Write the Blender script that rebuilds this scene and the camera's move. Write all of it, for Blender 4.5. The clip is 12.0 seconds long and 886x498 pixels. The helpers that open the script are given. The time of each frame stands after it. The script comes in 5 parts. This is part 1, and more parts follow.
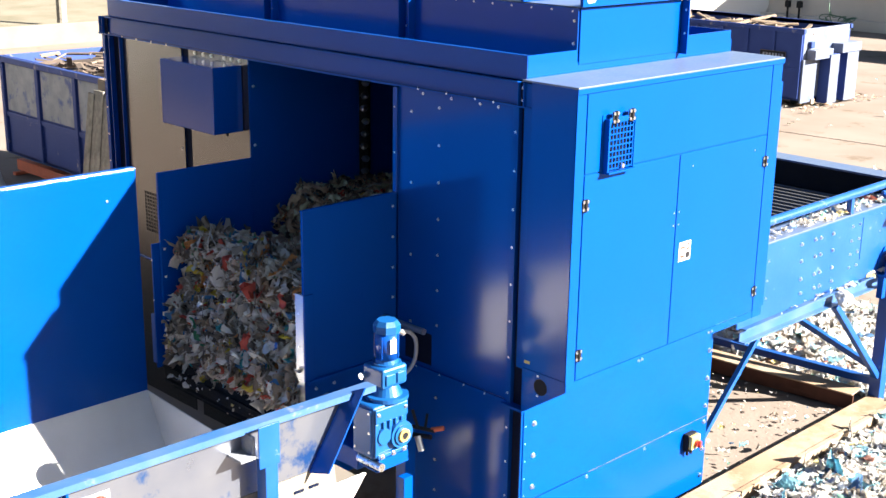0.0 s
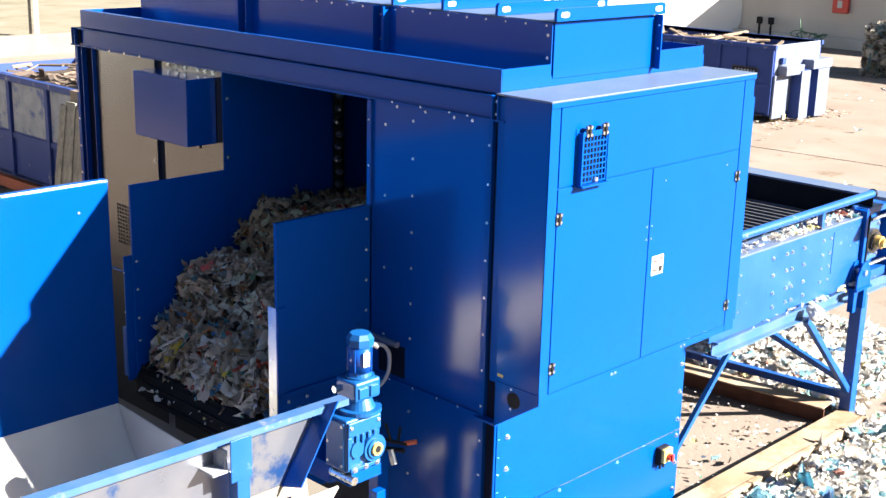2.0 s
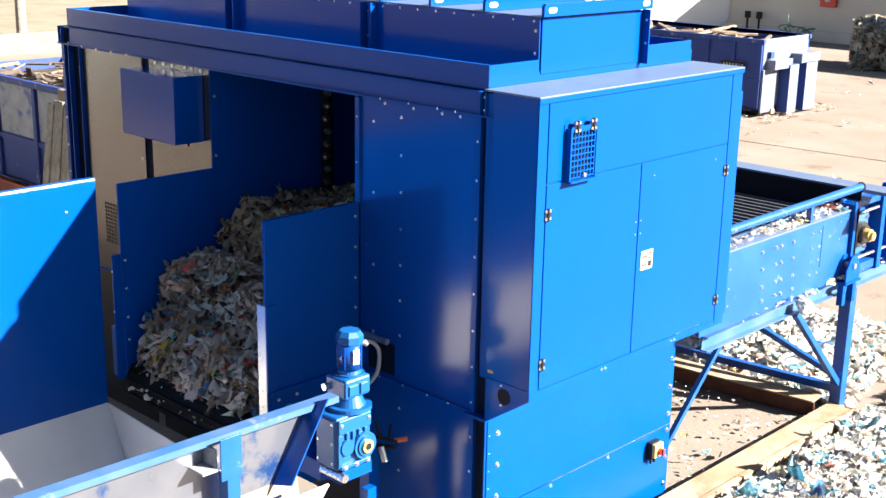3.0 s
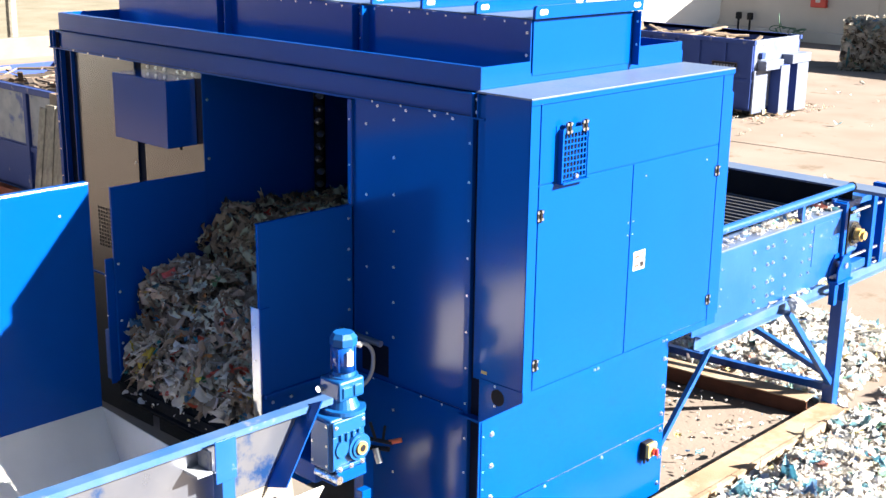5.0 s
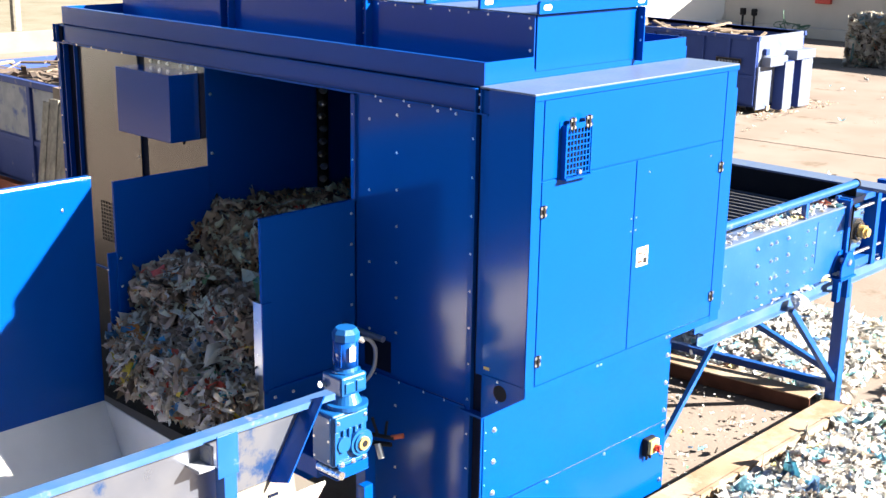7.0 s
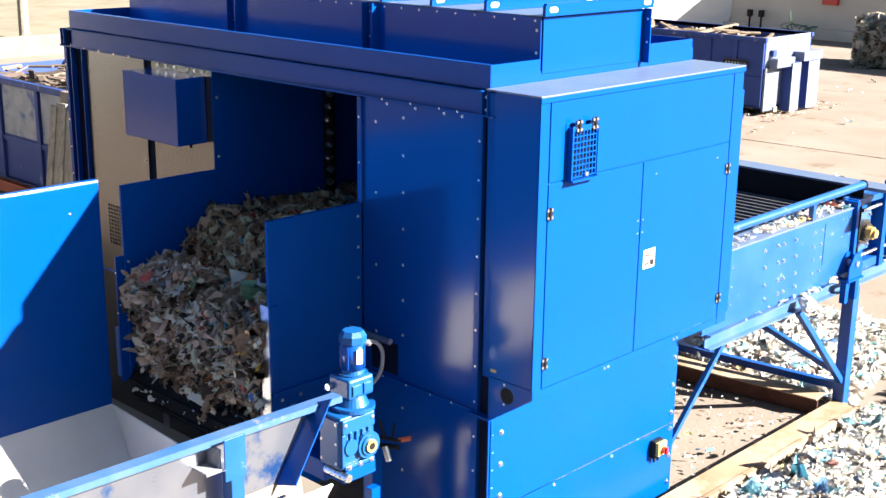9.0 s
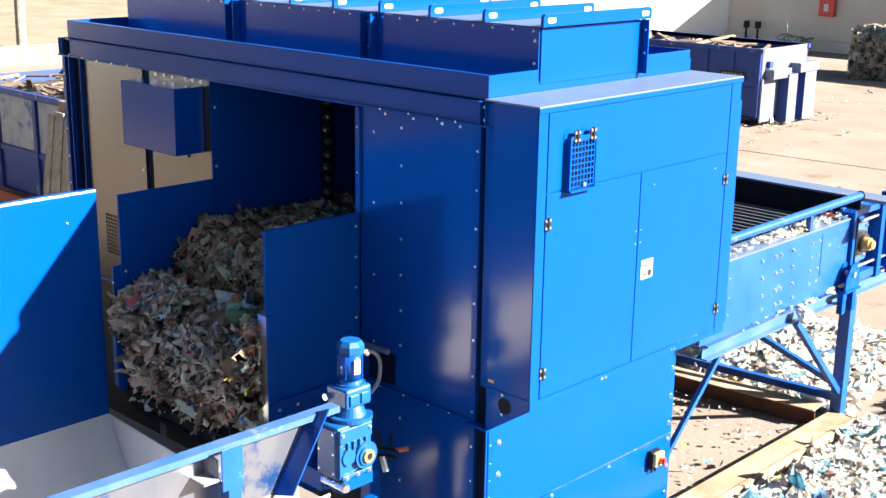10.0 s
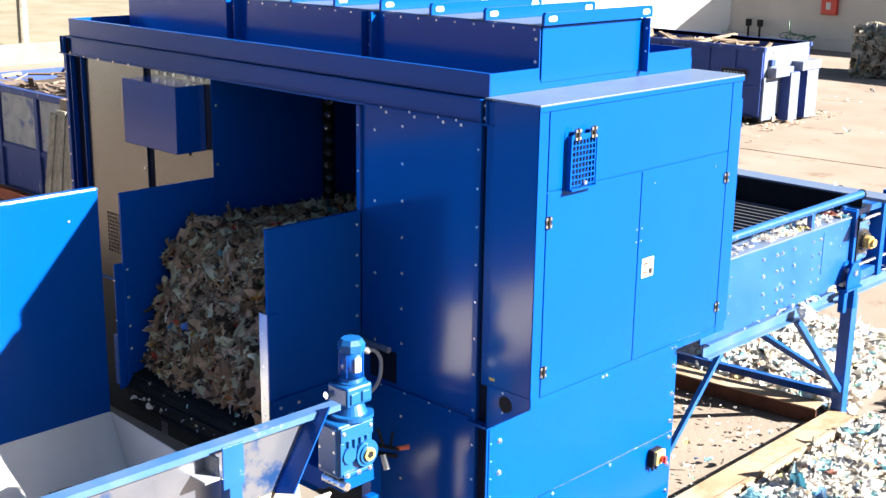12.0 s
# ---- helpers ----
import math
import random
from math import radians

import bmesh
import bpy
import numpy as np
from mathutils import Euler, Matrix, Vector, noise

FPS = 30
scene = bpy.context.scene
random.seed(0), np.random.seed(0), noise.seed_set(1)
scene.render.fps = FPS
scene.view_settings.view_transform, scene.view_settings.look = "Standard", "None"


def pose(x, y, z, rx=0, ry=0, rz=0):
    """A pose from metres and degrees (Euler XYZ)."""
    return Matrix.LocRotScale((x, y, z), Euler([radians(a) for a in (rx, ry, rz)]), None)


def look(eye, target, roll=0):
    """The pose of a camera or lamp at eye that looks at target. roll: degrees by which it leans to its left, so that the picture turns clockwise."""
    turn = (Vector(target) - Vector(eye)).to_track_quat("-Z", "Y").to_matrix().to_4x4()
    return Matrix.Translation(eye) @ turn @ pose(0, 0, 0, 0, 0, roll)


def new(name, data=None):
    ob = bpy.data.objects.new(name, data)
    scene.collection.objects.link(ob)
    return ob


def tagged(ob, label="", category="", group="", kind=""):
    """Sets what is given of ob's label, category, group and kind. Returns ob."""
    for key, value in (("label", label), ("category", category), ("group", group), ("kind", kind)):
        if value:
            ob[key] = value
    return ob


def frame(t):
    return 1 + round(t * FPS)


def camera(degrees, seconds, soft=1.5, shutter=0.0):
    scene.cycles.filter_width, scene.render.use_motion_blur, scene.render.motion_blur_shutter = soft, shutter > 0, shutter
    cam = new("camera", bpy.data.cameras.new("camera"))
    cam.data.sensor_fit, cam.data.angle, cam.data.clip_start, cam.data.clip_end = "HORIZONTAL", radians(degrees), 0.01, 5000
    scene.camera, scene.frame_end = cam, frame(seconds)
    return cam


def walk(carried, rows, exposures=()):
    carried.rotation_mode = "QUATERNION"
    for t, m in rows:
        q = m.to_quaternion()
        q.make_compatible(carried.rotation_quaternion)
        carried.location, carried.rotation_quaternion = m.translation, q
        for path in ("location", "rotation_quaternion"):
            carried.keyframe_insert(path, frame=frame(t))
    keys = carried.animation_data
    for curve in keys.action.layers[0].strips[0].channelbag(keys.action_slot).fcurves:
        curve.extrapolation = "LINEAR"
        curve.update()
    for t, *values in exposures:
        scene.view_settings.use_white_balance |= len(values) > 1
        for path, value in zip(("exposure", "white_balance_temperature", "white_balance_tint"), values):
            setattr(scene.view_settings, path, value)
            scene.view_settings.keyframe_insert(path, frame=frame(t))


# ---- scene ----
cam = camera(39.5, 12.0)
PATH = [
    (0, (5.792, -7.054, 5.734), (-1.067, -0.330, 2.953), 0.84),
    (0.5, (5.798, -7.048, 5.736), (-1.012, -0.229, 3.068), 0.84),
    (1, (5.803, -7.051, 5.735), (-0.907, -0.109, 3.130), 0.91),
    (1.5, (5.794, -7.038, 5.732), (-0.919, -0.155, 2.983), 1.00),
    (2, (5.791, -7.055, 5.730), (-0.940, -0.158, 3.059), 1.36),
    (2.5, (5.798, -7.057, 5.728), (-0.878, -0.101, 3.073), 1.40),
    (3, (5.790, -7.037, 5.728), (-0.880, -0.092, 3.030), 1.05),
    (5, (5.809, -7.058, 5.729), (-0.824, -0.069, 3.051), 0.80),
    (5.5, (5.813, -7.054, 5.729), (-0.823, -0.078, 3.027), 0.64),
    (6, (5.806, -7.053, 5.730), (-0.832, -0.085, 3.012), 0.95),
    (6.5, (5.806, -7.051, 5.726), (-0.838, -0.097, 2.988), 0.88),
    (7, (5.801, -7.046, 5.727), (-0.842, -0.082, 3.012), 0.96),
    (9, (5.808, -7.045, 5.728), (-0.882, -0.119, 3.032), 0.71),
    (9.5, (5.803, -7.047, 5.739), (-0.893, -0.127, 3.043), 0.85),
    (10, (5.801, -7.053, 5.727), (-0.885, -0.093, 3.111), 0.86),
    (10.5, (5.808, -7.060, 5.730), (-0.883, -0.107, 3.105), 0.73),
    (11, (5.802, -7.055, 5.736), (-0.900, -0.120, 3.092), 0.69),
    (11.5, (5.811, -7.061, 5.732), (-0.881, -0.106, 3.113), 0.73),
    (12, (5.812, -7.050, 5.729), (-0.884, -0.104, 3.099), 0.85),
]
walk(cam, [(t, look(eye, target, roll)) for t, eye, target, roll in PATH], exposures=[(0.0, 2.92), (12.0, 2.92)])

# ---- light ----
SUN = Vector((1.0, 0.58, 0.63)).normalized()
world = bpy.data.worlds.new("sky")
scene.world = world
world.use_nodes = True
sky = world.node_tree.nodes.new("ShaderNodeTexSky")
sky.sky_type, sky.sun_disc = "NISHITA", False
sky.sun_elevation = math.asin(SUN.z)
sky.sun_rotation = math.atan2(SUN.x, SUN.y)
sky.air_density, sky.dust_density, sky.ozone_density = 1.0, 1.0, 1.5
world.node_tree.nodes["Background"].inputs["Strength"].default_value = 0.0245
world.node_tree.links.new(sky.outputs["Color"], world.node_tree.nodes["Background"].inputs["Color"])
sun = new("sun", bpy.data.lights.new("sun", "SUN"))
sun.data.energy, sun.data.angle, sun.data.color = 5.0, radians(0.55), (1.0, 0.94, 0.86)
sun.matrix_world = look((30, 18, 22), (30 - SUN.x, 18 - SUN.y, 22 - SUN.z))


# ---- materials ----
def material(name, base, rough=0.5, metal=0.0, second=None, scale=4.0, amount=0.5, bump=0.0, bump_scale=40.0, spots=None, spot_scale=2.0, spot_cut=0.62, spec=0.5, obrandom=0.0):
    """A node material with colour variation at two scales, roughness variation and fine relief."""
    m = bpy.data.materials.new(name)
    m.use_nodes = True
    n, ln = m.node_tree.nodes, m.node_tree.links.new
    b = n["Principled BSDF"]
    b.inputs["Metallic"].default_value = metal
    b.inputs["Specular IOR Level"].default_value = spec
    co = n.new("ShaderNodeTexCoord")
    big = n.new("ShaderNodeTexNoise")
    big.inputs["Scale"].default_value, big.inputs["Detail"].default_value = scale, 6
    ln(co.outputs["Object"], big.inputs["Vector"])
    mix = n.new("ShaderNodeMix")
    mix.data_type = "RGBA"
    other = second or tuple(c * 0.82 for c in base)
    mix.inputs["A"].default_value, mix.inputs["B"].default_value = (*base, 1), (*other, 1)
    ramp = n.new("ShaderNodeMapRange")
    ramp.inputs["From Min"].default_value, ramp.inputs["From Max"].default_value = 0.35, 0.7
    ramp.inputs["To Max"].default_value = amount
    ln(big.outputs["Fac"], ramp.inputs["Value"])
    ln(ramp.outputs["Result"], mix.inputs["Factor"])
    colour = mix.outputs["Result"]
    if spots:
        sp = n.new("ShaderNodeTexNoise")
        sp.inputs["Scale"].default_value, sp.inputs["Detail"].default_value, sp.inputs["Roughness"].default_value = spot_scale, 8, 0.65
        ln(co.outputs["Object"], sp.inputs["Vector"])
        cut = n.new("ShaderNodeMapRange")
        cut.inputs["From Min"].default_value, cut.inputs["From Max"].default_value = spot_cut, spot_cut + 0.1
        ln(sp.outputs["Fac"], cut.inputs["Value"])
        mix2 = n.new("ShaderNodeMix")
        mix2.data_type = "RGBA"
        mix2.inputs["B"].default_value = (*spots, 1)
        ln(cut.outputs["Result"], mix2.inputs["Factor"])
        ln(colour, mix2.inputs["A"])
        colour = mix2.outputs["Result"]
    if obrandom:
        info = n.new("ShaderNodeObjectInfo")
        hsv = n.new("ShaderNodeHueSaturation")
        mr = n.new("ShaderNodeMapRange")
        mr.inputs["To Min"].default_value, mr.inputs["To Max"].default_value = 1 - obrandom, 1 + obrandom
        ln(info.outputs["Random"], mr.inputs["Value"])
        ln(mr.outputs["Result"], hsv.inputs["Value"])
        ln(colour, hsv.inputs["Color"])
        colour = hsv.outputs["Color"]
    ln(colour, b.inputs["Base Color"])
    fine = n.new("ShaderNodeTexNoise")
    fine.inputs["Scale"].default_value, fine.inputs["Detail"].default_value = bump_scale, 4
    ln(co.outputs["Object"], fine.inputs["Vector"])
    rr = n.new("ShaderNodeMapRange")
    rr.inputs["To Min"].default_value, rr.inputs["To Max"].default_value = rough * 0.8, min(1.0, rough * 1.2)
    ln(fine.outputs["Fac"], rr.inputs["Value"])
    ln(rr.outputs["Result"], b.inputs["Roughness"])
    if bump:
        bp = n.new("ShaderNodeBump")
        bp.inputs["Strength"].default_value, bp.inputs["Distance"].default_value = 1.0, bump
        ln(fine.outputs["Fac"], bp.inputs["Height"])
        ln(bp.outputs["Normal"], b.inputs["Normal"])
    return m


def waste_material(name, stops, rough=0.5, dirty=0.7, through_light=0.48):
    """Shredded film and paper: one colour for each scrap, with dirt on it."""
    m = bpy.data.materials.new(name)
    m.use_nodes = True
    n, ln = m.node_tree.nodes, m.node_tree.links.new
    b = n["Principled BSDF"]
    geo = n.new("ShaderNodeNewGeometry")
    ramp = n.new("ShaderNodeValToRGB")
    ramp.color_ramp.interpolation = "CONSTANT"
    els = ramp.color_ramp.elements
    while len(els) > 1:
        els.remove(els[-1])
    els[0].position, els[0].color = 0.0, (*stops[0][1], 1)
    for at, col in stops[1:]:
        els.new(at).color = (*col, 1)
    ln(geo.outputs["Random Per Island"], ramp.inputs["Fac"])
    co = n.new("ShaderNodeTexCoord")
    dirt = n.new("ShaderNodeTexNoise")
    dirt.inputs["Scale"].default_value, dirt.inputs["Detail"].default_value = 9, 6
    ln(co.outputs["Object"], dirt.inputs["Vector"])
    mr = n.new("ShaderNodeMapRange")
    mr.inputs["From Min"].default_value, mr.inputs["From Max"].default_value, mr.inputs["To Max"].default_value = 0.38, 0.72, dirty
    ln(dirt.outputs["Fac"], mr.inputs["Value"])
    mix = n.new("ShaderNodeMix")
    mix.data_type = "RGBA"
    mix.inputs["B"].default_value = (0.30, 0.245, 0.185, 1)
    ln(mr.outputs["Result"], mix.inputs["Factor"])
    ln(ramp.outputs["Color"], mix.inputs["A"])
    ln(mix.outputs["Result"], b.inputs["Base Color"])
    b.inputs["Roughness"].default_value = rough
    thin = n.new("ShaderNodeBsdfTranslucent")
    both = n.new("ShaderNodeMixShader")
    both.inputs["Fac"].default_value = through_light
    ln(mix.outputs["Result"], thin.inputs["Color"])
    ln(b.outputs["BSDF"], both.inputs[1])
    ln(thin.outputs["BSDF"], both.inputs[2])
    ln(both.outputs["Shader"], n["Material Output"].inputs["Surface"])
    wr = n.new("ShaderNodeTexNoise")
    wr.inputs["Scale"].default_value, wr.inputs["Detail"].default_value, wr.inputs["Distortion"].default_value = 26, 5, 2.2
    ln(co.outputs["Object"], wr.inputs["Vector"])
    bp = n.new("ShaderNodeBump")
    bp.inputs["Strength"].default_value, bp.inputs["Distance"].default_value = 1.0, 0.03
    ln(wr.outputs["Fac"], bp.inputs["Height"])
    ln(bp.outputs["Normal"], b.inputs["Normal"])
    return m


BLUE = material("blue_paint", (0.00025, 0.0465, 0.249), 0.22, second=(0.00025, 0.0423, 0.2365), scale=1.3, bump=0.00012, bump_scale=14, spec=0.14)
# Same paint as BLUE, glossier and darkened a little for the shaded faces.
GLOSS = material("glossy_shaded_blue_paint", (0.00025, 0.0415, 0.2407), 0.15, second=(0.00025, 0.0382, 0.2283), scale=1.3, bump=0.00006, bump_scale=9, spec=0.45)
BLUE_WORN = material("dusty_blue_paint", (0.0017, 0.0506, 0.2407), 0.34, second=(0.0166, 0.0789, 0.249), scale=2.5, bump=0.0006, bump_scale=25, spots=(0.1992, 0.2241, 0.2739), spot_scale=5, spot_cut=0.64)
# Settled dust plus the sky's reflection, both put into the pale colour.
DUST_SHEEN = material("dust_and_sky_sheen_top", (0.0789, 0.1037, 0.1577), 0.4, second=(0.0581, 0.0913, 0.1701), scale=3, amount=0.9, bump=0.0006, bump_scale=30, spots=(0.1079, 0.1162, 0.1369), spot_scale=4, spot_cut=0.6)
MOTOR_BLUE = material("gearbox_blue", (0.0042, 0.0647, 0.2158), 0.34, scale=9, bump=0.0008, bump_scale=70)
BEAM = material("dusty_light_blue", (0.0232, 0.0789, 0.2158), 0.4, second=(0.0581, 0.1037, 0.1909), scale=3, amount=0.9, bump=0.0008, bump_scale=30, spots=(0.166, 0.1743, 0.1992), spot_scale=5, spot_cut=0.62)
NAVY = material("old_navy_paint", (0.026, 0.048, 0.172), 0.5, second=(0.033, 0.059, 0.191), scale=2, bump=0.001, bump_scale=20, spots=(0.232, 0.214, 0.223), spot_scale=3.5, spot_cut=0.63, spec=0.12)
PALE = material("scuffed_pale_paint", (0.1245, 0.1411, 0.1826), 0.42, second=(0.0747, 0.0954, 0.1577), scale=3, amount=0.9, bump=0.001, bump_scale=25, spots=(0.0415, 0.0664, 0.1992), spot_scale=3, spot_cut=0.62)
WORN = material("worn_grey_paint", (0.2241, 0.2324, 0.249), 0.6, second=(0.1328, 0.1411, 0.166), scale=3, amount=0.9, bump=0.002, bump_scale=20, spots=(0.0332, 0.0581, 0.1826), spot_scale=2.4, spot_cut=0.53)
SHEET = material("smeared_steel_sheet", (0.3154, 0.332, 0.3735), 0.30, metal=0.85, second=(0.2324, 0.2573, 0.3237), scale=1.6, amount=0.9, bump=0.0010, bump_scale=6, spots=(0.0332, 0.1162, 0.3486), spot_scale=2.6, spot_cut=0.545)
STEEL = material("bright_steel", (0.42, 0.42, 0.41), 0.32, metal=0.9, scale=8, bump=0.0004, bump_scale=90)
LINER = material("worn_steel_liner", (0.5976, 0.581, 0.5478), 0.45, metal=0.0, second=(0.5146, 0.498, 0.4689), scale=2.2, amount=0.8, bump=0.0008, bump_scale=30, spots=(0.1826, 0.1577, 0.1328), spot_scale=4, spot_cut=0.7)
GREY_METAL = material("grey_reflecting_metal", (0.1743, 0.166, 0.1577), 0.24, metal=0.95, second=(0.1535, 0.1477, 0.1394), scale=1.5, amount=0.7)
MOTOR_DARK = material("glossy_motor_blue", (0.003, 0.05, 0.26), 0.2, scale=9)
# Red-brown rust, darkened for the web's shade below the flange.
SHADED_RUST = material("shaded_red_brown_rust", (0.10, 0.042, 0.028), 0.85, second=(0.06, 0.028, 0.02), scale=4, amount=0.9, bump=0.004, bump_scale=45, spec=0.1)
ZINC = material("zinc", (0.75, 0.75, 0.73), 0.28, metal=1.0, scale=30)
BELT = material("belt_slat_rubber", (0.05, 0.05, 0.052), 0.5, second=(0.03, 0.03, 0.032), scale=12)
# Black of the belts; on inner walls it stands in for shade.
DARK = material("black_belt_and_inside_shade", (0.007, 0.007, 0.008), 0.85, second=(0.014, 0.012, 0.011), scale=5, bump=0.002, bump_scale=30, spec=0.08)
# Near-black colour standing in for shade in gaps, recesses and openings.
GAP_SHADE = material("gap_shade", (0.003, 0.006, 0.02), 0.8, spec=0.1)
RUBBER = material("grey_cable", (0.14, 0.145, 0.155), 0.5, scale=20)
RUST = material("rusty_steel", (0.255, 0.183, 0.123), 0.85, second=(0.187, 0.119, 0.072), scale=2.2, amount=0.9, bump=0.003, bump_scale=45, spots=(0.255, 0.204, 0.149), spot_scale=2.4, spot_cut=0.46, spec=0.1)
CONCRETE = material("yard_concrete", (0.194, 0.160, 0.136), 0.95, second=(0.158, 0.127, 0.104), scale=0.5, amount=0.9, bump=0.006, bump_scale=18, spots=(0.125, 0.096, 0.070), spot_scale=0.9, spot_cut=0.58, spec=0.0)
DARKWALL = material("dark_wall", (0.05, 0.05, 0.05), 0.9, second=(0.03, 0.032, 0.03), scale=0.3)
GREYWALL = material("grey_concrete_wall", (0.46, 0.42, 0.365), 0.9, second=(0.34, 0.305, 0.26), scale=0.35, amount=0.9, bump=0.006, bump_scale=10)
DUSTPLATE = material("dusty_beige_plate", (0.145, 0.125, 0.10), 0.7, second=(0.11, 0.095, 0.075), scale=3, bump=0.001, bump_scale=30)
CREAM = material("cream_concrete", (0.1577, 0.1411, 0.1079), 0.9, second=(0.1203, 0.1037, 0.0747), scale=0.8, amount=0.8, bump=0.005, bump_scale=12)
WHITEWALL = material("white_render", (0.5976, 0.581, 0.5478), 0.85, scale=0.4, bump=0.004, bump_scale=12)
WOOD = material("weathered_wood", (0.249, 0.2241, 0.1743), 0.85, second=(0.1162, 0.1037, 0.083), scale=7, amount=0.9, bump=0.004, bump_scale=30)
DEBRIS = material("rotten_brown_wood", (0.085, 0.06, 0.045), 0.9, second=(0.04, 0.03, 0.022), scale=6, obrandom=0.6)
TIMBER = material("broken_timber", (0.1992, 0.1494, 0.1037), 0.8, second=(0.0913, 0.0622, 0.0415), scale=5, bump=0.002, bump_scale=40, obrandom=0.35)
RED = material("red_enamel", (0.45, 0.03, 0.02), 0.4, scale=5)
ORANGE = material("red_oxide", (0.42, 0.09, 0.035), 0.75, second=(0.25, 0.06, 0.03), scale=5, bump=0.002)
YELLOW = material("yellow_plastic", (0.50, 0.37, 0.10), 0.5, scale=10)
WHITE = material("white_vinyl", (0.415, 0.415, 0.3984), 0.4, scale=20)
BLACK = material("black_plastic_and_hole_shade", (0.010, 0.010, 0.012), 0.6, scale=20, spec=0.15)
BROWN = material("brown_print", (0.05, 0.022, 0.012), 0.5, scale=20)
BRASS = material("yellowed_bushing", (0.50, 0.33, 0.10), 0.4, metal=0.3, scale=20)
GREEN = material("green_hose", (0.03, 0.09, 0.045), 0.5, scale=8)
LEAF = material("weed_leaf", (0.22, 0.30, 0.03), 0.6, scale=20)
DRY = material("dry_grass", (0.166, 0.1411, 0.0996), 0.95, second=(0.0996, 0.0871, 0.0498), scale=0.6, amount=0.9, bump=0.02, bump_scale=9)

# Darkest brown stops in these lists stand in for shaded crevices between scraps.
GREYS = [(0.0, (0.62, 0.49, 0.36)), (0.14, (0.90, 0.80, 0.66)), (0.24, (0.34, 0.255, 0.18)), (0.37, (0.92, 0.84, 0.72)), (0.44, (0.50, 0.385, 0.28)),
         (0.57, (0.74, 0.63, 0.49)), (0.66, (0.085, 0.06, 0.045)), (0.82, (0.92, 0.86, 0.76)), (0.87, (0.40, 0.305, 0.22)), (0.945, (0.20, 0.26, 0.30)), (0.955, (0.65, 0.30, 0.11)),
         (0.965, (0.18, 0.36, 0.20)), (0.975, (0.72, 0.12, 0.07)), (0.982, (0.72, 0.54, 0.12)), (0.99, (0.14, 0.38, 0.48))]
BRIGHTS = [(0.0, (0.70, 0.58, 0.45)), (0.14, (0.92, 0.84, 0.72)), (0.28, (0.40, 0.315, 0.23)), (0.42, (0.92, 0.88, 0.80)), (0.51, (0.52, 0.39, 0.27)),
           (0.64, (0.80, 0.70, 0.56)), (0.73, (0.16, 0.12, 0.09)), (0.86, (0.10, 0.28, 0.52)), (0.895, (0.75, 0.12, 0.07)), (0.925, (0.08, 0.44, 0.48)),
           (0.945, (0.80, 0.62, 0.08)), (0.965, (0.10, 0.36, 0.16)), (0.98, (0.74, 0.30, 0.08))]
BROWNS = [(a, (c[0] * 0.95, c[1] * 0.88, c[2] * 0.78)) for a, c in GREYS]
WASTE_DULL = waste_material("dull_film_waste", [(a, tuple(min(0.93, q * k) for q, k in zip(c, (1.22, 1.14, 1.12)))) for a, c in GREYS], dirty=0.15)
WASTE_BROWN = waste_material("brown_film_waste", [(a, tuple(min(0.92, q * k) for q, k in zip(c, (1.3, 1.2, 1.16)))) for a, c in BROWNS], dirty=0.15)
WASTE_BRIGHT = waste_material("coloured_film_waste", BRIGHTS, dirty=0.15)
PALES = [(0.0, (0.80, 0.76, 0.70)), (0.20, (0.88, 0.87, 0.84)), (0.52, (0.82, 0.78, 0.72)), (0.68, (0.60, 0.54, 0.46)), (0.78, (0.40, 0.33, 0.26)),
         (0.84, (0.26, 0.56, 0.66)), (0.90, (0.55, 0.24, 0.18)), (0.915, (0.72, 0.62, 0.26)), (0.935, (0.22, 0.44, 0.32)), (0.955, (0.24, 0.22, 0.20)), (0.985, (0.16, 0.34, 0.60))]
WASTE_PALE = waste_material("pale_film_waste", PALES, dirty=0.35)
ACCENTS = [material("torn_sheet", c, 0.45, second=tuple(q * 0.5 for q in c), scale=7, amount=0.8, bump=0.01, bump_scale=22) for c in (
    (0.62, 0.61, 0.58), (0.60, 0.20, 0.05), (0.55, 0.54, 0.50), (0.08, 0.30, 0.42), (0.66, 0.65, 0.63), (0.50, 0.38, 0.12), (0.55, 0.07, 0.05), (0.48, 0.46, 0.42), (0.05, 0.15, 0.42))]
STRING = material("film_string", (0.50, 0.45, 0.38), 0.5, second=(0.30, 0.26, 0.21), scale=12)
# Dark brown so that gaps in the cover look deep and shaded.
CORE = material("waste_core_with_gap_shade", (0.11, 0.082, 0.06), 0.9, second=(0.04, 0.03, 0.022), scale=8, bump=0.01, bump_scale=20)


# ---- mesh helpers ----
def box(bm, x0, x1, y0, y1, z0, z1, bevel=0.0, m=None):
    v = [bm.verts.new((x, y, z)) for z in (z0, z1) for y in (y0, y1) for x in (x0, x1)]
    f = [bm.faces.new([v[i] for i in q]) for q in ((0, 2, 3, 1), (4, 5, 7, 6), (0, 1, 5, 4), (1, 3, 7, 5), (3, 2, 6, 7), (2, 0, 4, 6))]
    if bevel:
        got = bmesh.ops.bevel(bm, geom=list({e for g in f for e in g.edges}), offset=bevel, segments=2, affect="EDGES", profile=0.5)
        v = list({q for g in got["faces"] for q in g.verts} | {q for q in v if q.is_valid})
    if m is not None:
        bmesh.ops.transform(bm, matrix=m, verts=v)
    return bm


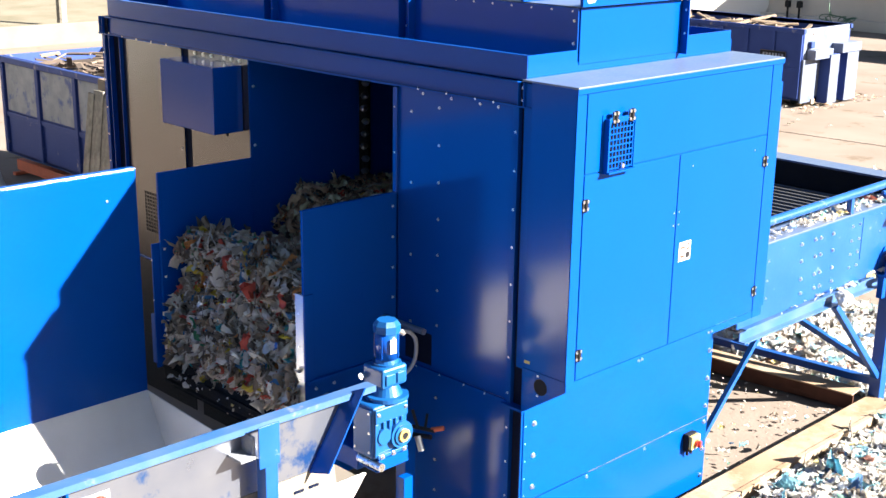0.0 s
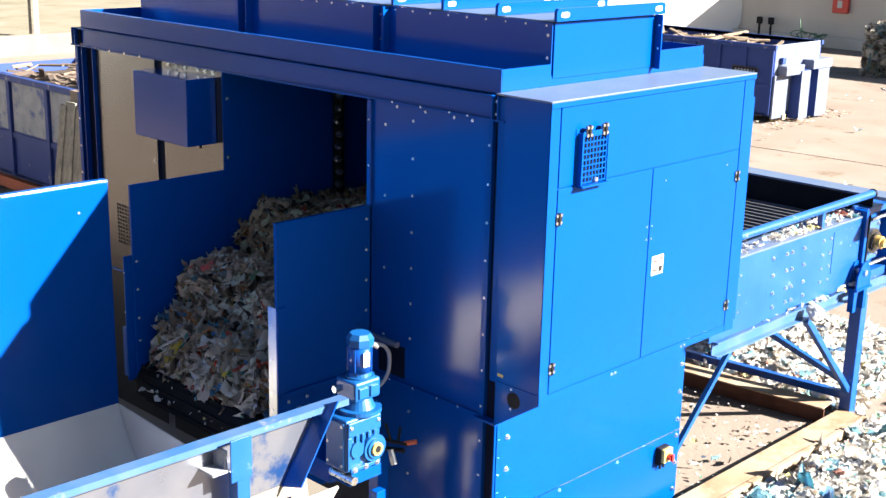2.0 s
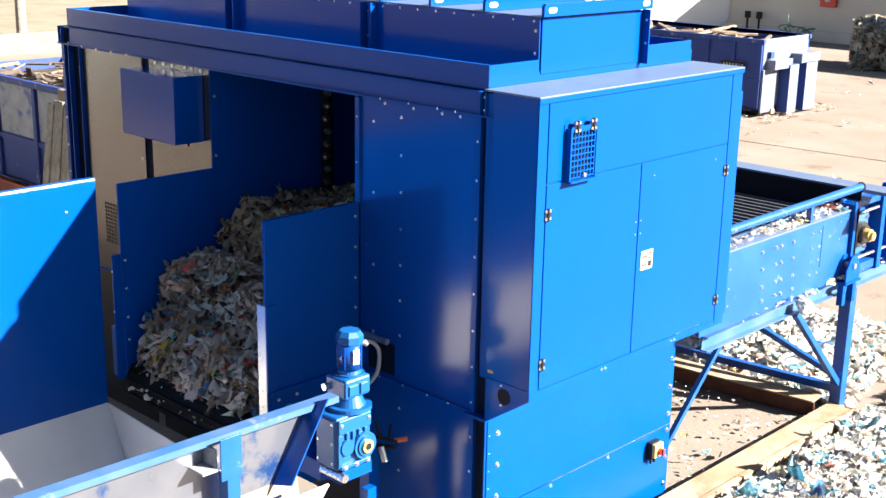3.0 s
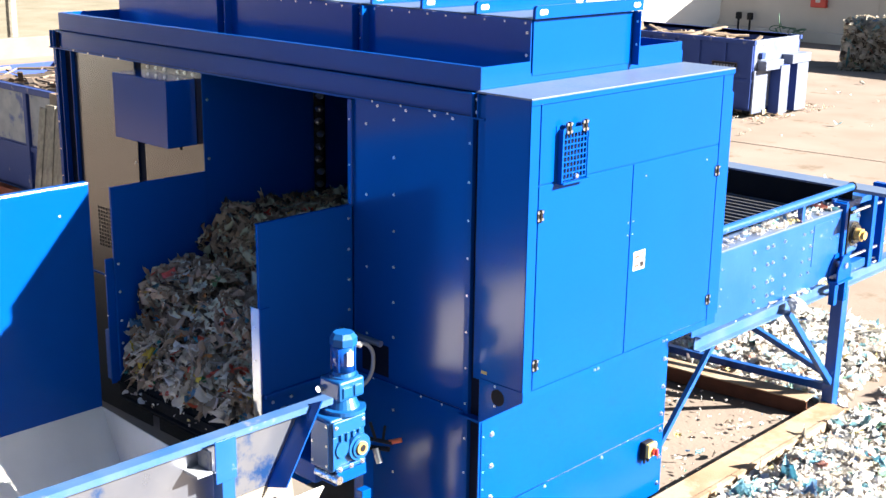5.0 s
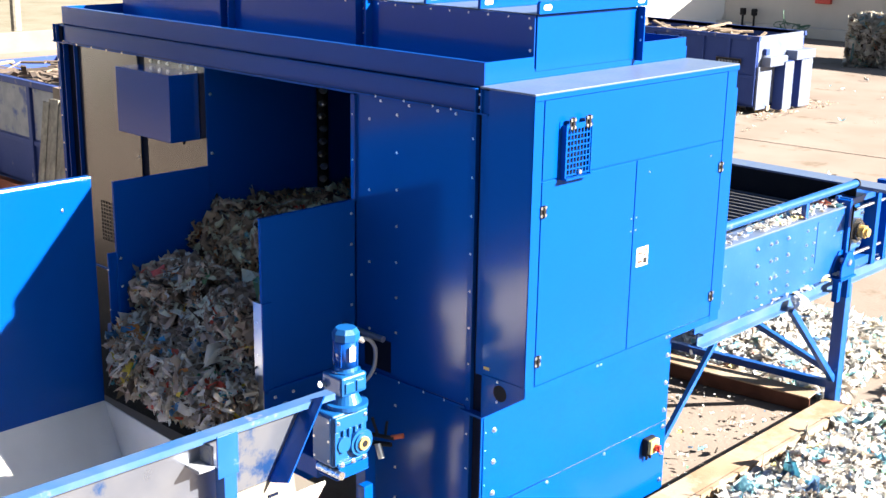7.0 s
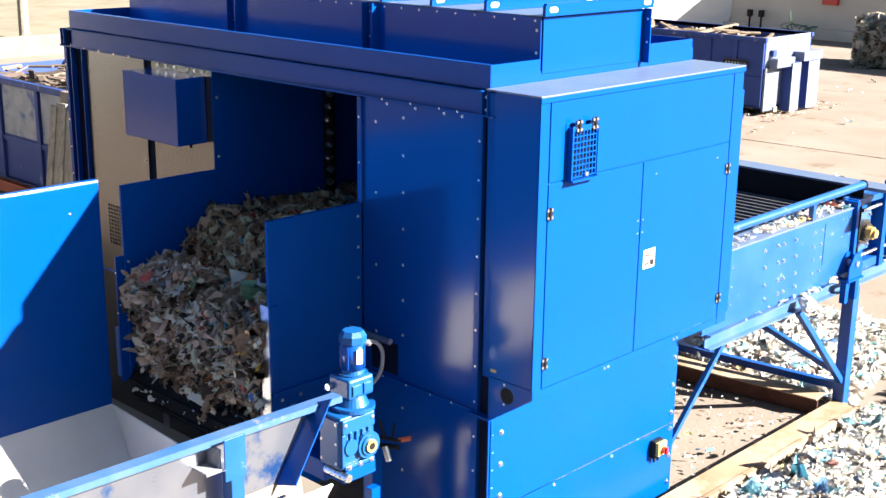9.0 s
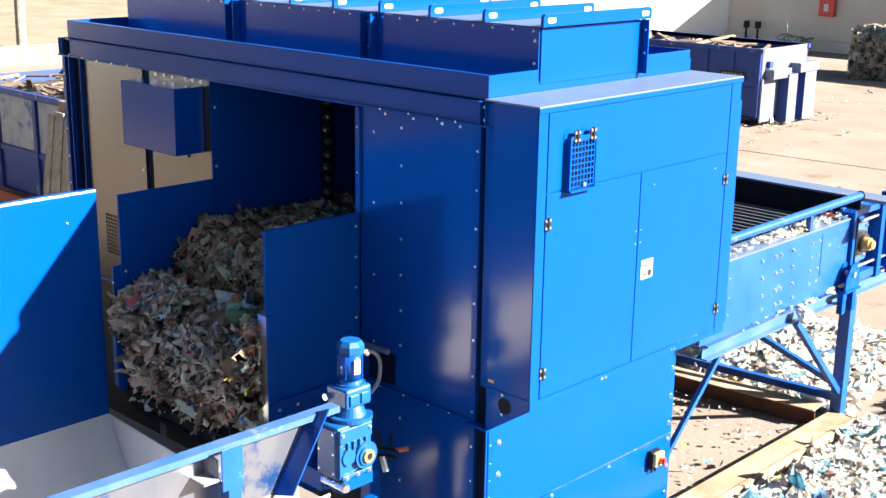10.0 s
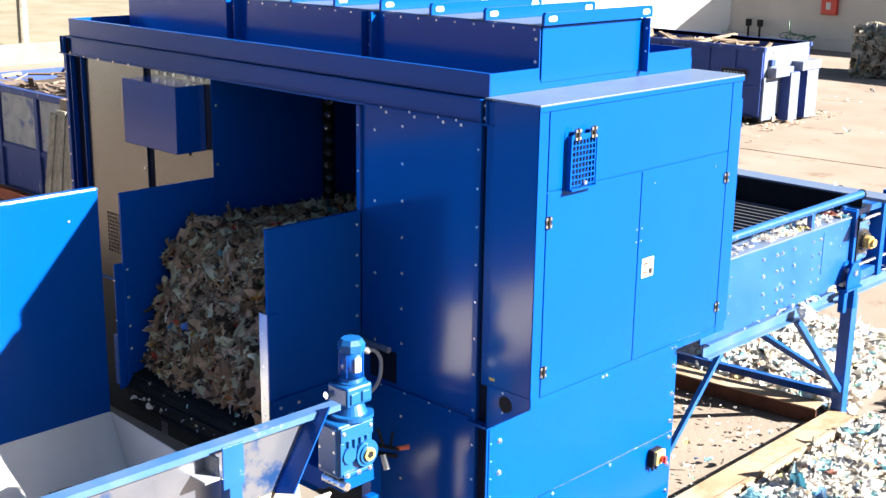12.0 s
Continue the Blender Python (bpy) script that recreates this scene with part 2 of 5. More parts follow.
def prism(bm, outline, thick, m):
    """A plate with the given outline (u, v), thick along +w, placed by m."""
    a = [bm.verts.new(m @ Vector((u, v, 0))) for u, v in outline]
    b = [bm.verts.new(m @ Vector((u, v, thick))) for u, v in outline]
    bm.faces.new(a[::-1]), bm.faces.new(b)
    for i in range(len(a)):
        j = (i + 1) % len(a)
        bm.faces.new((a[i], a[j], b[j], b[i]))
    bmesh.ops.recalc_face_normals(bm, faces=bm.faces)
    return bm


def tube(bm, p, q, r, seg=12, r2=None):
    p, q = Vector(p), Vector(q)
    turn = (q - p).to_track_quat("Z", "Y").to_matrix().to_4x4()
    bmesh.ops.create_cone(bm, cap_ends=True, segments=seg, radius1=r, radius2=r if r2 is None else r2, depth=(q - p).length, matrix=Matrix.Translation((p + q) / 2) @ turn)
    return bm


def bar(bm, p, q, w, h, bevel=0.0):
    """A straight bar of section w x h from p to q."""
    p, q = Vector(p), Vector(q)
    turn = (q - p).to_track_quat("Z", "Y").to_matrix().to_4x4()
    return box(bm, -w / 2, w / 2, -h / 2, h / 2, 0, (q - p).length, bevel, Matrix.Translation(p) @ turn)


def part(name, bm, mat, parent=None, label="", smooth=False):
    me = bpy.data.meshes.new(name)
    bm.to_mesh(me)
    bm.free()
    me.materials.append(mat)
    if smooth:
        for p in me.polygons:
            p.use_smooth = True
    ob = new(name, me)
    ob.parent = parent
    if label:
        tagged(ob, label)
    return ob


def boxpart(name, mat, parent, x0, x1, y0, y1, z0, z1, bevel=0.004, label=""):
    return part(name, box(bmesh.new(), x0, x1, y0, y1, z0, z1, bevel), mat, parent, label)


def thing(name, label, category, group="", kind=""):
    return tagged(new(name), label, category, group, kind)


def shared(name, bm, mat):
    me = bpy.data.meshes.new(name)
    bm.to_mesh(me)
    bm.free()
    me.materials.append(mat)
    return me


def put(name, me, parent, m):
    ob = new(name, me)
    ob.parent = parent
    ob.matrix_basis = m
    return ob


def bolt_mesh():
    bm = bmesh.new()
    tube(bm, (0, 0, 0), (0, 0, 0.003), 0.017, 10)
    tube(bm, (0, 0, 0.003), (0, 0, 0.014), 0.011, 6)
    return shared("bolt", bm, ZINC)


BOLT = bolt_mesh()
FRONT = pose(0, 0, 0, 90, 0, 0)          # a bolt's axis turned to -y
SIDE = pose(0, 0, 0, 0, 90, 0)           # a bolt's axis turned to +x


def bolts_front(parent, places, size=1.0):
    for x, y, z in places:
        put("bolt", BOLT, parent, Matrix.Translation((x, y, z)) @ FRONT @ Matrix.Scale(size * 0.8, 4))


def bolts_side(parent, places, size=1.0):
    for x, y, z in places:
        put("bolt", BOLT, parent, Matrix.Translation((x, y, z)) @ SIDE @ Matrix.Scale(size, 4))


def mesh_from(name, verts, faces, mat, parent=None, label="", smooth=False):
    me = bpy.data.meshes.new(name)
    me.from_pydata(verts, [], faces)
    me.materials.append(mat)
    if smooth:
        me.polygons.foreach_set("use_smooth", [True] * len(me.polygons))
    ob = new(name, me)
    ob.parent = parent
    if label:
        tagged(ob, label)
    return ob


def crumpled_ball():
    """Corners and faces of a small ball, the start of a crumpled scrap."""
    bm = bmesh.new()
    bmesh.ops.create_icosphere(bm, subdivisions=2, radius=1.0)
    bm.verts.index_update()
    v, f = [tuple(q.co) for q in bm.verts], [tuple(q.index for q in g.verts) for g in bm.faces]
    bm.free()
    return np.array(v), np.array(f)


BALL_V, BALL_F = crumpled_ball()


def scraps(rng, places, normals, size, spread=0.6, strips=0.25, droop=0.0, wide=0.0, balls=0.08, along=None):
    """Crumpled scraps of film at the given places, loosely following the normals: folded sheets, thin strips and crumpled wads."""
    verts, faces, total = [], [], 0
    n = 6
    gu, gv = [a.ravel() for a in np.meshgrid(np.linspace(-0.5, 0.5, n), np.linspace(-0.5, 0.5, n))]
    ring_n = 10
    disc_r = np.concatenate([[0.0], np.repeat([0.36, 0.70, 1.0], ring_n)])
    disc_a = np.concatenate([[0.0], np.tile(np.arange(ring_n) * 2 * math.pi / ring_n, 3)])
    disc_f = [(0, 1 + i, 1 + (i + 1) % ring_n) for i in range(ring_n)]
    disc_f += [(1 + k * ring_n + i, 1 + (k + 1) * ring_n + i, 1 + (k + 1) * ring_n + (i + 1) % ring_n, 1 + k * ring_n + (i + 1) % ring_n) for k in range(2) for i in range(ring_n)]
    quad = np.array([(j * n + i, j * n + i + 1, j * n + n + i + 1, j * n + n + i) for j in range(n - 1) for i in range(n - 1)])
    for p, nrm in zip(places, normals):
        w = size * min(2.4, rng.lognormal(0, 0.55))
        nv = np.array(nrm) + rng.normal(0, spread, 3) * 0.8
        nv /= max(1e-6, np.linalg.norm(nv))
        t1 = np.cross(nv, rng.normal(0, 1, 3))
        t1 /= max(1e-6, np.linalg.norm(t1))
        if along is not None:
            t1 = np.array(along) + rng.normal(0, 0.35, 3)
            t1 /= np.linalg.norm(t1)
            nv = np.cross(t1, np.cross(nv, t1))
            nv /= max(1e-6, np.linalg.norm(nv))
        frame3 = np.stack([t1, np.cross(nv, t1), nv])
        kind = rng.random()
        if kind < balls:
            q = BALL_V * (1 + 0.30 * np.sin(BALL_V @ rng.normal(0, 3.2, (3, 1)) + rng.uniform(0, 6)) + rng.normal(0, 0.13, (len(BALL_V), 1)))
            q = q * np.array([0.62, rng.uniform(0.3, 0.6), rng.uniform(0.10, 0.28)]) * w
            f = BALL_F
        else:
            h = w * rng.uniform(0.45, 1.0)
            if kind <= 1 - strips:
                # a ragged crumpled piece
                edge = 1 + 0.22 * np.sin(2 * disc_a + rng.uniform(0, 6)) + 0.18 * np.sin(3 * disc_a + rng.uniform(0, 6)) + rng.normal(0, 0.07, disc_a.shape)
                u, v = 0.55 * disc_r * edge * np.cos(disc_a), 0.55 * disc_r * edge * np.sin(disc_a)
                k1, k2, k3 = rng.normal(0, 5.0, 2), rng.normal(0, 9.0, 2), rng.normal(0, 14.0, 2)
                lift = (0.16 * np.abs(np.sin(u * k1[0] + v * k1[1] + rng.uniform(0, 6))) + 0.10 * np.sin(u * k2[0] + v * k2[1] + rng.uniform(0, 6)) + 0.06 * np.sin(u * k3[0] + v * k3[1])
                        + rng.normal(0.0, 0.45) * u ** 2 + rng.normal(0, 0.03, u.shape))
                q = np.stack([u * w, v * h, lift * w], 1) @ frame3
                q[:, 2] -= droop * np.abs(q[:, 0]) * 0.6
                q = q + np.array(p)
                if wide:
                    q[:, 0] = np.clip(q[:, 0], -wide, wide)
                verts.append(q)
                faces += [[c + total for c in g] for g in disc_f]
                total += len(q)
                continue
            w, h = w * rng.uniform(1.4, 2.6), h * rng.uniform(0.12, 0.35)
            pinch = np.where((np.abs(gu) > 0.4) & (np.abs(gv) > 0.4), 0.68, 1.0)
            k1, k2 = rng.normal(0, 7.0, 2), rng.normal(0, 8.0, 2)
            lift = 0.15 * np.sin(gu * k1[0] + gv * k1[1] + rng.uniform(0, 6)) + 0.10 * np.sin(gu * k2[0] * 1.8 + gv * k2[1] * 1.8) + rng.normal(0, 0.5) * gu ** 2 + rng.normal(0, 0.045, gu.shape)
            q = np.stack([gu * pinch * w * (1 + rng.normal(0, 0.10, gu.shape)), gv * pinch * h * (1 + rng.normal(0, 0.12, gu.shape)), lift * w], 1)
            f = quad
        q = q @ frame3
        q[:, 2] -= droop * np.abs(q[:, 0]) * 0.6
        q = q + np.array(p)
        if wide:
            q[:, 0] = np.clip(q[:, 0], -wide, wide)
        verts.append(q)
        faces += (f + total).tolist()
        total += len(q)
    return np.concatenate(verts).tolist(), faces


def rough_at(q, amount):
    """Coarse and fine unevenness of a packed surface."""
    return amount * (noise.noise(q * 1.9) + 0.6 * noise.noise(q * 4.6))


def waste_chunk(name, label, outline, half, count, size, mat, seed, rough=0.11, layers=0.02, spread=0.42, strips=0.5, accents=0, hang=0, strands=0, relief=0.13, along=None, ends=0.08, sides=None):
    """A packed chunk of waste: an (y, z) outline drawn out along x, a core coloured dark as gap shade under many loose
    scraps.
    """
    rng = np.random.default_rng(seed)
    top = thing(name, label, "waste bale")
    ring = np.array(outline)
    mid = ring.mean(0)
    nxt = np.roll(ring, -1, 0)
    edge = nxt - ring
    length = np.hypot(edge[:, 0], edge[:, 1])
    turn = np.sign((ring[:, 0] * nxt[:, 1] - nxt[:, 0] * ring[:, 1]).sum())
    out = np.stack([edge[:, 1], -edge[:, 0]], 1) / length[:, None] * turn
    weight = length * (np.array(sides) if sides else 1.0)
    weight = weight / weight.sum()
    shift = Vector((seed * 1.7, seed * 0.9, 0))

    def surface():
        i = rng.choice(len(ring), p=weight)
        f = rng.random()
        y, z = ring[i] + edge[i] * f
        j = i + 1 if f > 0.5 else i - 1
        blend = abs(f - 0.5)
        nrm = out[i] * (1 - blend) + out[j % len(ring)] * blend
        x = rng.uniform(-half, half)
        if rng.random() < ends:
            k = rng.random() ** 0.5
            y, z = mid + (np.array([y, z]) - mid) * k
            return np.array([math.copysign(half * 0.97, x), y, z]), np.array([math.copysign(1.0, x), nrm[0] * 0.3, nrm[1] * 0.3])
        p = Vector((x, y, z))
        off = rough_at(p + shift, rough) - 0.12 * max(0.0, abs(x) / half - 0.86)
        return np.array([x, y + nrm[0] * off, z + nrm[1] * off]), np.array([0.0, nrm[0], nrm[1]])

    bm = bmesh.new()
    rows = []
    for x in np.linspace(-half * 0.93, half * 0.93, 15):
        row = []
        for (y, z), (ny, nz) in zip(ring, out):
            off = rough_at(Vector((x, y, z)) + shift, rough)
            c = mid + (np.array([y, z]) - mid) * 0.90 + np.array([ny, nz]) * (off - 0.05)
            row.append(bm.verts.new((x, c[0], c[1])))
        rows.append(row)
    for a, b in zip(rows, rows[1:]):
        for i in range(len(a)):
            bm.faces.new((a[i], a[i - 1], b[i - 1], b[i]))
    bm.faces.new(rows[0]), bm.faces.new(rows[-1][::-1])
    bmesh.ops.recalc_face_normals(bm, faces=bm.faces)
    part("packed_core", bm, CORE, top, "packed inside of the waste, coloured dark for shaded gaps")
    pts, nrms = [], []
    while len(pts) < count:
        p, nrm = surface()
        q = Vector(p) + shift
        dent = noise.noise(q * 3.4) * 0.6 + noise.noise(q * 8.0) * 0.5
        if dent < -0.12 and rng.random() < 0.93:
            continue
        pts.append(p + nrm * (rng.normal(0, layers) + relief * dent))
        nrms.append(nrm)
    v, f = scraps(rng, pts, nrms, size, spread, strips, 0.25, half + 0.03, 0.05, along)
    tagged(mesh_from("film_scrap_cover", v, f, mat, top, "crumpled torn plastic film and paper scraps", True), kind="stuff")
    low, front = ring[:, 1].min(), ring[:, 0].min()
    if hang:
        pts = [(rng.uniform(-0.95, 0.95) * half, front + abs(rng.normal(0, 0.09)) + 0.03, low + rng.uniform(-0.18, 0.45)) for _ in range(hang)]
        v, f = scraps(rng, pts, [(0, -1, 0.2)] * hang, 0.12, 0.35, 0.7, 0.0, half + 0.03, 0.0, (0.1, -0.1, -1.0))
        tagged(mesh_from("hanging_film", v, f, mat, top, "loose strips of film hanging down", True), kind="stuff")
    for k in range(strands):
        # long drawn out strings of film lying over the face
        p, nrm = surface()
        if nrm[1] > 0.4 or abs(nrm[0]) > 0.5:
            continue
        side = np.cross(nrm, rng.normal(0, 1, 3))
        side /= np.linalg.norm(side)
        up, reach, bend = np.cross(side, nrm), rng.uniform(0.2, 0.65), rng.normal(0, 0.35)
        pts = [p + nrm * (0.07 + 0.03 * math.sin(5 * s)) + side * reach * s + up * reach * bend * (s * s) for s in np.linspace(-0.5, 0.5, 9)]
        pts = [np.array([max(-half, min(half, q[0])), q[1], q[2]]) for q in pts]
        bm = bmesh.new()
        thick = rng.uniform(0.003, 0.008)
        for a, b in zip(pts, pts[1:]):
            tube(bm, Vector(a), Vector(b), thick, 5)
        bmesh.ops.remove_doubles(bm, verts=bm.verts, dist=thick * 0.8)
        part("film_string", bm, STRING, top)
    for k in range(accents):
        p, nrm = surface()
        if nrm[1] > 0.5 or abs(nrm[0]) > 0.5:
            continue
        v, f = scraps(rng, [p + nrm * 0.06], [nrm], size * 1.5, 0.35, 0.0, 0.2, half + 0.03, 0.0)
        mesh_from("torn_sheet", v, f, ACCENTS[(k + seed) % len(ACCENTS)], top, "", True)
    return top


# ---- setting ----
def ground():
    rng = np.random.default_rng(3)
    bm = bmesh.new()
    n = 60
    xs = np.concatenate([np.linspace(-600, -60, 6)[:-1], np.linspace(-60, 40, n), np.linspace(40, 600, 6)[1:]])
    ys = np.concatenate([np.linspace(-600, -30, 6)[:-1], np.linspace(-30, 60, n), np.linspace(60, 600, 6)[1:]])
    grid = [[bm.verts.new((x, y, 0.02 * noise.noise(Vector((x * 0.3, y * 0.3, 0))) - 0.02)) for x in xs] for y in ys]
    for a, b in zip(grid, grid[1:]):
        for i in range(len(xs) - 1):
            bm.faces.new((a[i], a[i + 1], b[i + 1], b[i]))
    return tagged(part("ground", bm, CONCRETE, smooth=True), "sunlit dusty pale concrete yard", "ground", kind="structure")


def backdrop():
    wall = boxpart("wall_north", GREYWALL, None, -34.0, -3.0, 45.6, 46.1, -0.1, 2.75, 0.02)
    # Tall block outside the view, added only to shade the ground.
    tall = boxpart("unseen_shadow_wall", GREYWALL, None, -3.0, 20.0, 45.6, 46.1, -0.1, 11.0, 0.02)
    tagged(tall, "unseen tall wall added to cast a shadow on the yard", "wall", kind="structure")
    tagged(wall, "shaded grey concrete yard wall", "wall", kind="structure")
    for x in (-18.2, -26.0, -10.0):
        boxpart("wall_joint", GREYWALL, wall, x - 0.04, x + 0.04, 45.57, 45.598, 0.0, 2.7, 0.0)
    boxpart("plinth", GREYWALL, wall, -34.0, -3.0, 45.3, 45.597, -0.1, 0.45, 0.02)
    bm = bmesh.new()
    prism(bm, [(0, -0.1), (9.4, -0.1), (10.4, 2.7), (0, 2.7)], 0.4, pose(-32.6, 38.4, 0, 90, 0, 50))
    tagged(part("wall_white", bm, WHITEWALL), "sunlit white rendered wall with a slanting end", "wall", kind="structure")
    # Added out of view: a bright surface for the blue panels to reflect.
    west = boxpart("unseen_reflector_wall", WHITEWALL, None, -31.0, -30.5, -20.0, -4.0, -0.1, 8.0, 0.02)
    tagged(west, "unseen pale wall added as a bright reflection for the housing", "wall", kind="structure")
    # Invented wall behind the camera that keeps front panel reflections dark.
    south = boxpart("unseen_dark_wall", DARKWALL, None, -30.5, 25.0, -12.5, -12.0, -0.1, 3.6, 0.02)
    tagged(south, "unseen dark wall added to darken the front panel's reflections", "wall", kind="structure")
    low = boxpart("low_wall", CREAM, None, -38.3, -38.0, 6, 40, -0.1, 0.75, 0.03)
    tagged(low, "low pale concrete boundary wall", "wall", kind="structure")
    bm = bmesh.new()
    n = 24
    g = [[bm.verts.new((-150 + 106 * i / n, -40 + 130 * j / n, 0.02 + 2.2 * (1 - i / n) + 0.15 * noise.noise(Vector((i * 0.7, j * 0.7, 4))))) for i in range(n + 1)] for j in range(n + 1)]
    for a, b in zip(g, g[1:]):
        for i in range(n):
            bm.faces.new((a[i], a[i + 1], b[i + 1], b[i]))
    tagged(part("field", bm, DRY, smooth=True), "dry yellowish grass field beyond the yard", "field", kind="structure")


def slab_joints():
    for x0, y0, x1, y1 in ((-14.0, 20.5, 6.0, 22.2),):
        j = part("slab_joint", bar(bmesh.new(), (x0, y0, -0.005), (x1, y1, -0.008), 0.012, 0.012), CRACK)
        tagged(j, "dark joint between the yard's concrete slabs", "joint", kind="structure")


CRACK = material("joint_dirt", (0.2324, 0.1826, 0.1411), 0.95, scale=5)
ground()
slab_joints()
backdrop()


# ---- machine housing ----
def mesh_panel_holes(name, parent, mat, m, nx, nz, px, pz, hole):
    # Black squares on the solid panel stand in for the holes' shade.
    me = shared(name, box(bmesh.new(), -hole / 2, hole / 2, -0.004, 0.002, -hole / 2, hole / 2), mat)
    for i in range(nx):
        for j in range(nz):
            put(name, me, parent, m @ pose(i * px, 0, j * pz))


def housing():
    h = thing("machine_housing", "tall blue painted sheet steel waste machine housing", "machine")
    F = 0.05
    # front wall, to the side of the outlet next to the cabinet
    wall = boxpart("front_panel", GLOSS, h, -2.02, -0.68, F, F + 0.012, 1.655, 4.14, 0.002)
    bolts_front(wall, [(-1.52, F, 4.005 - 0.32 * i) for i in range(7)])
    bolts_front(wall, [(-1.86, F, z) for z in (3.93, 3.31, 2.66, 2.04)])
    bolts_front(wall, [(x, F, 4.10) for x in (-1.72, -1.38, -1.05, -0.85)])
    lip = boxpart("outlet_flange", GLOSS, h, -2.07, -2.02, F - 0.03, F + 0.05, 1.65, 4.12, 0.004)
    bolts_front(lip, [(-2.045, F - 0.03, 3.95 - 0.4 * i) for i in range(5)], 0.6)
    # Flat black plate in place of the shaded opening.
    boxpart("shaft_opening_shade", GAP_SHADE, h, -1.92, -1.58, F - 0.003, F - 0.0005, 1.69, 1.98, 0.0)
    low = boxpart("lower_front_panel", GLOSS, h, -2.02, -0.68, F + 0.004, F + 0.016, 0.02, 1.64, 0.002)
    bolts_front(low, [(-1.52, F, 1.40 - 0.3 * i) for i in range(4)])
    seam = boxpart("seam_flange", BLUE, h, -2.02, -0.66, F - 0.025, F, 1.63, 1.655, 0.003)
    bolts_front(seam, [(x, F - 0.025, 1.645) for x in (-1.75, -1.45, -1.15, -0.9)], 0.7)
    # front wall beyond the outlet
    # Grey metal here stands in for a bright reflection on the front panels.
    far = boxpart("front_panel", GREY_METAL, h, -6.60, -5.42, F, F + 0.012, 0.02, 4.14, 0.002, "front panel coloured grey for the reflection on it")
    bolts_front(far, [(-5.47, F, 3.05), (-5.47, F, 3.6)])
    mesh_panel_holes("vent_perforation", far, BLACK, pose(-6.28, F, 1.99), 5, 11, 0.055, 0.043, 0.03)
    # Black strip for the shade between the two panels.
    boxpart("gap_shade_strip", GAP_SHADE, h, -5.42, -5.28, F + 0.02, F + 0.03, 2.0, 4.14, 0.0)
    boxpart("front_panel", GREY_METAL, h, -5.28, -4.23, F, F + 0.012, 0.02, 4.14, 0.002)
    boxpart("seam_flange", BLUE, h, -6.60, -4.2, F - 0.02, F, 1.63, 1.65, 0.003)
    # corner posts: channels with a bolted flange
    for x0, x1, bx in ((-0.68, -0.457, -0.64), (-7.03, -6.60, -6.95)):
        post = boxpart("post_flange", BLUE, h, x0, x0 + 0.06, F - 0.01, F + 0.004, 0.0, 4.136, 0.002)
        bm = bmesh.new()
        section = [(x0 + 0.052, F + 0.006), (x0 + 0.06, F + 0.006), (x0 + 0.06, F + 0.13), (x1 - 0.012, F + 0.13), (x1 - 0.012, F - 0.04), (x1, F - 0.04), (x1, F + 0.14), (x0 + 0.052, F + 0.14)]
        prism(bm, section, 4.136, Matrix.Identity(4))
        part("post_channel", bm, BLUE, h)
        # Black plate set forward in the channel as its shade.
        boxpart("post_recess_shade", GAP_SHADE, h, x0 + 0.062, x1 - 0.014, F + 0.03, F + 0.038, 0.02, 4.13, 0.0)
        if x0 < -5:
            boxpart("post_rib", BLUE, h, x0 + 0.175, x0 + 0.187, F - 0.03, F + 0.129, 0.0, 4.136, 0.0)
        bolts_front(post, [(x0 + 0.03, F - 0.01, 3.93 - 0.315 * i) for i in range(12)], 0.8)
    foot = boxpart("post_joint", BLUE, h, -0.70, -0.45, F - 0.05, F + 0.03, 1.61, 1.635, 0.003)
    # beam under the top ring
    boxpart("front_beam", GLOSS, h, -6.86, -0.60, F - 0.01, F + 0.002, 4.14, 4.335, 0.002)
    boxpart("beam_flange", BLUE, h, -6.86, -0.60, F - 0.06, F - 0.012, 4.325, 4.337, 0.002)
    beam = boxpart("beam_flange", BLUE, h, -7.03, -0.46, F - 0.06, F - 0.012, 4.138, 4.152, 0.002)
    bolts_front(beam, [(x, F - 0.06, 4.146) for x in (-6.5, -6.2, -5.9, -5.6, -1.72, -1.38, -1.05, -0.85)], 0.7)
    for x in (-7.0, -0.60):
        bm = bmesh.new()
        box(bm, x, x + 0.012, F - 0.06, F + 0.1, 4.152, 4.335, 0.0)
        box(bm, x + 0.06, x + 0.072, F - 0.06, F + 0.1, 4.152, 4.335, 0.0)
        box(bm, x + 0.14, x + 0.15, F + 0.06, F + 0.1, 4.152, 4.335, 0.0)
        b = part("beam_bracket", bm, BLUE, h)
        # Shade of the bracket's recess, drawn as a black plate.
        boxpart("bracket_recess_shade", GAP_SHADE, h, x + 0.012, x + 0.14, F - 0.028, F - 0.02, 4.153, 4.334, 0.0)
        bolts_front(b, [(x + 0.035, F - 0.029, z) for z in (4.19, 4.29)])
    # top ring
    boxpart("ring_front", GLOSS, h, -6.88, -0.555, F - 0.003, F + 0.009, 4.35, 4.534, 0.002)
    boxpart("ring_front_lip", BLUE, h, -6.88, -0.56, F + 0.009, F + 0.05, 4.522, 4.534, 0.002)
    bm = bmesh.new()
    prism(bm, [(F + 0.01, 4.35), (2.85, 4.35), (2.85, 4.47), (2.82, 4.47), (2.82, 4.55), (2.12, 4.55), (2.12, 4.44), (0.64, 4.44), (0.64, 4.534), (F + 0.01, 4.534)], 0.012,
          Matrix(((0, 0, 1, -0.567), (1, 0, 0, 0), (0, 1, 0, 0), (0, 0, 0, 1))))
    part("ring_side", bm, BLUE, h)
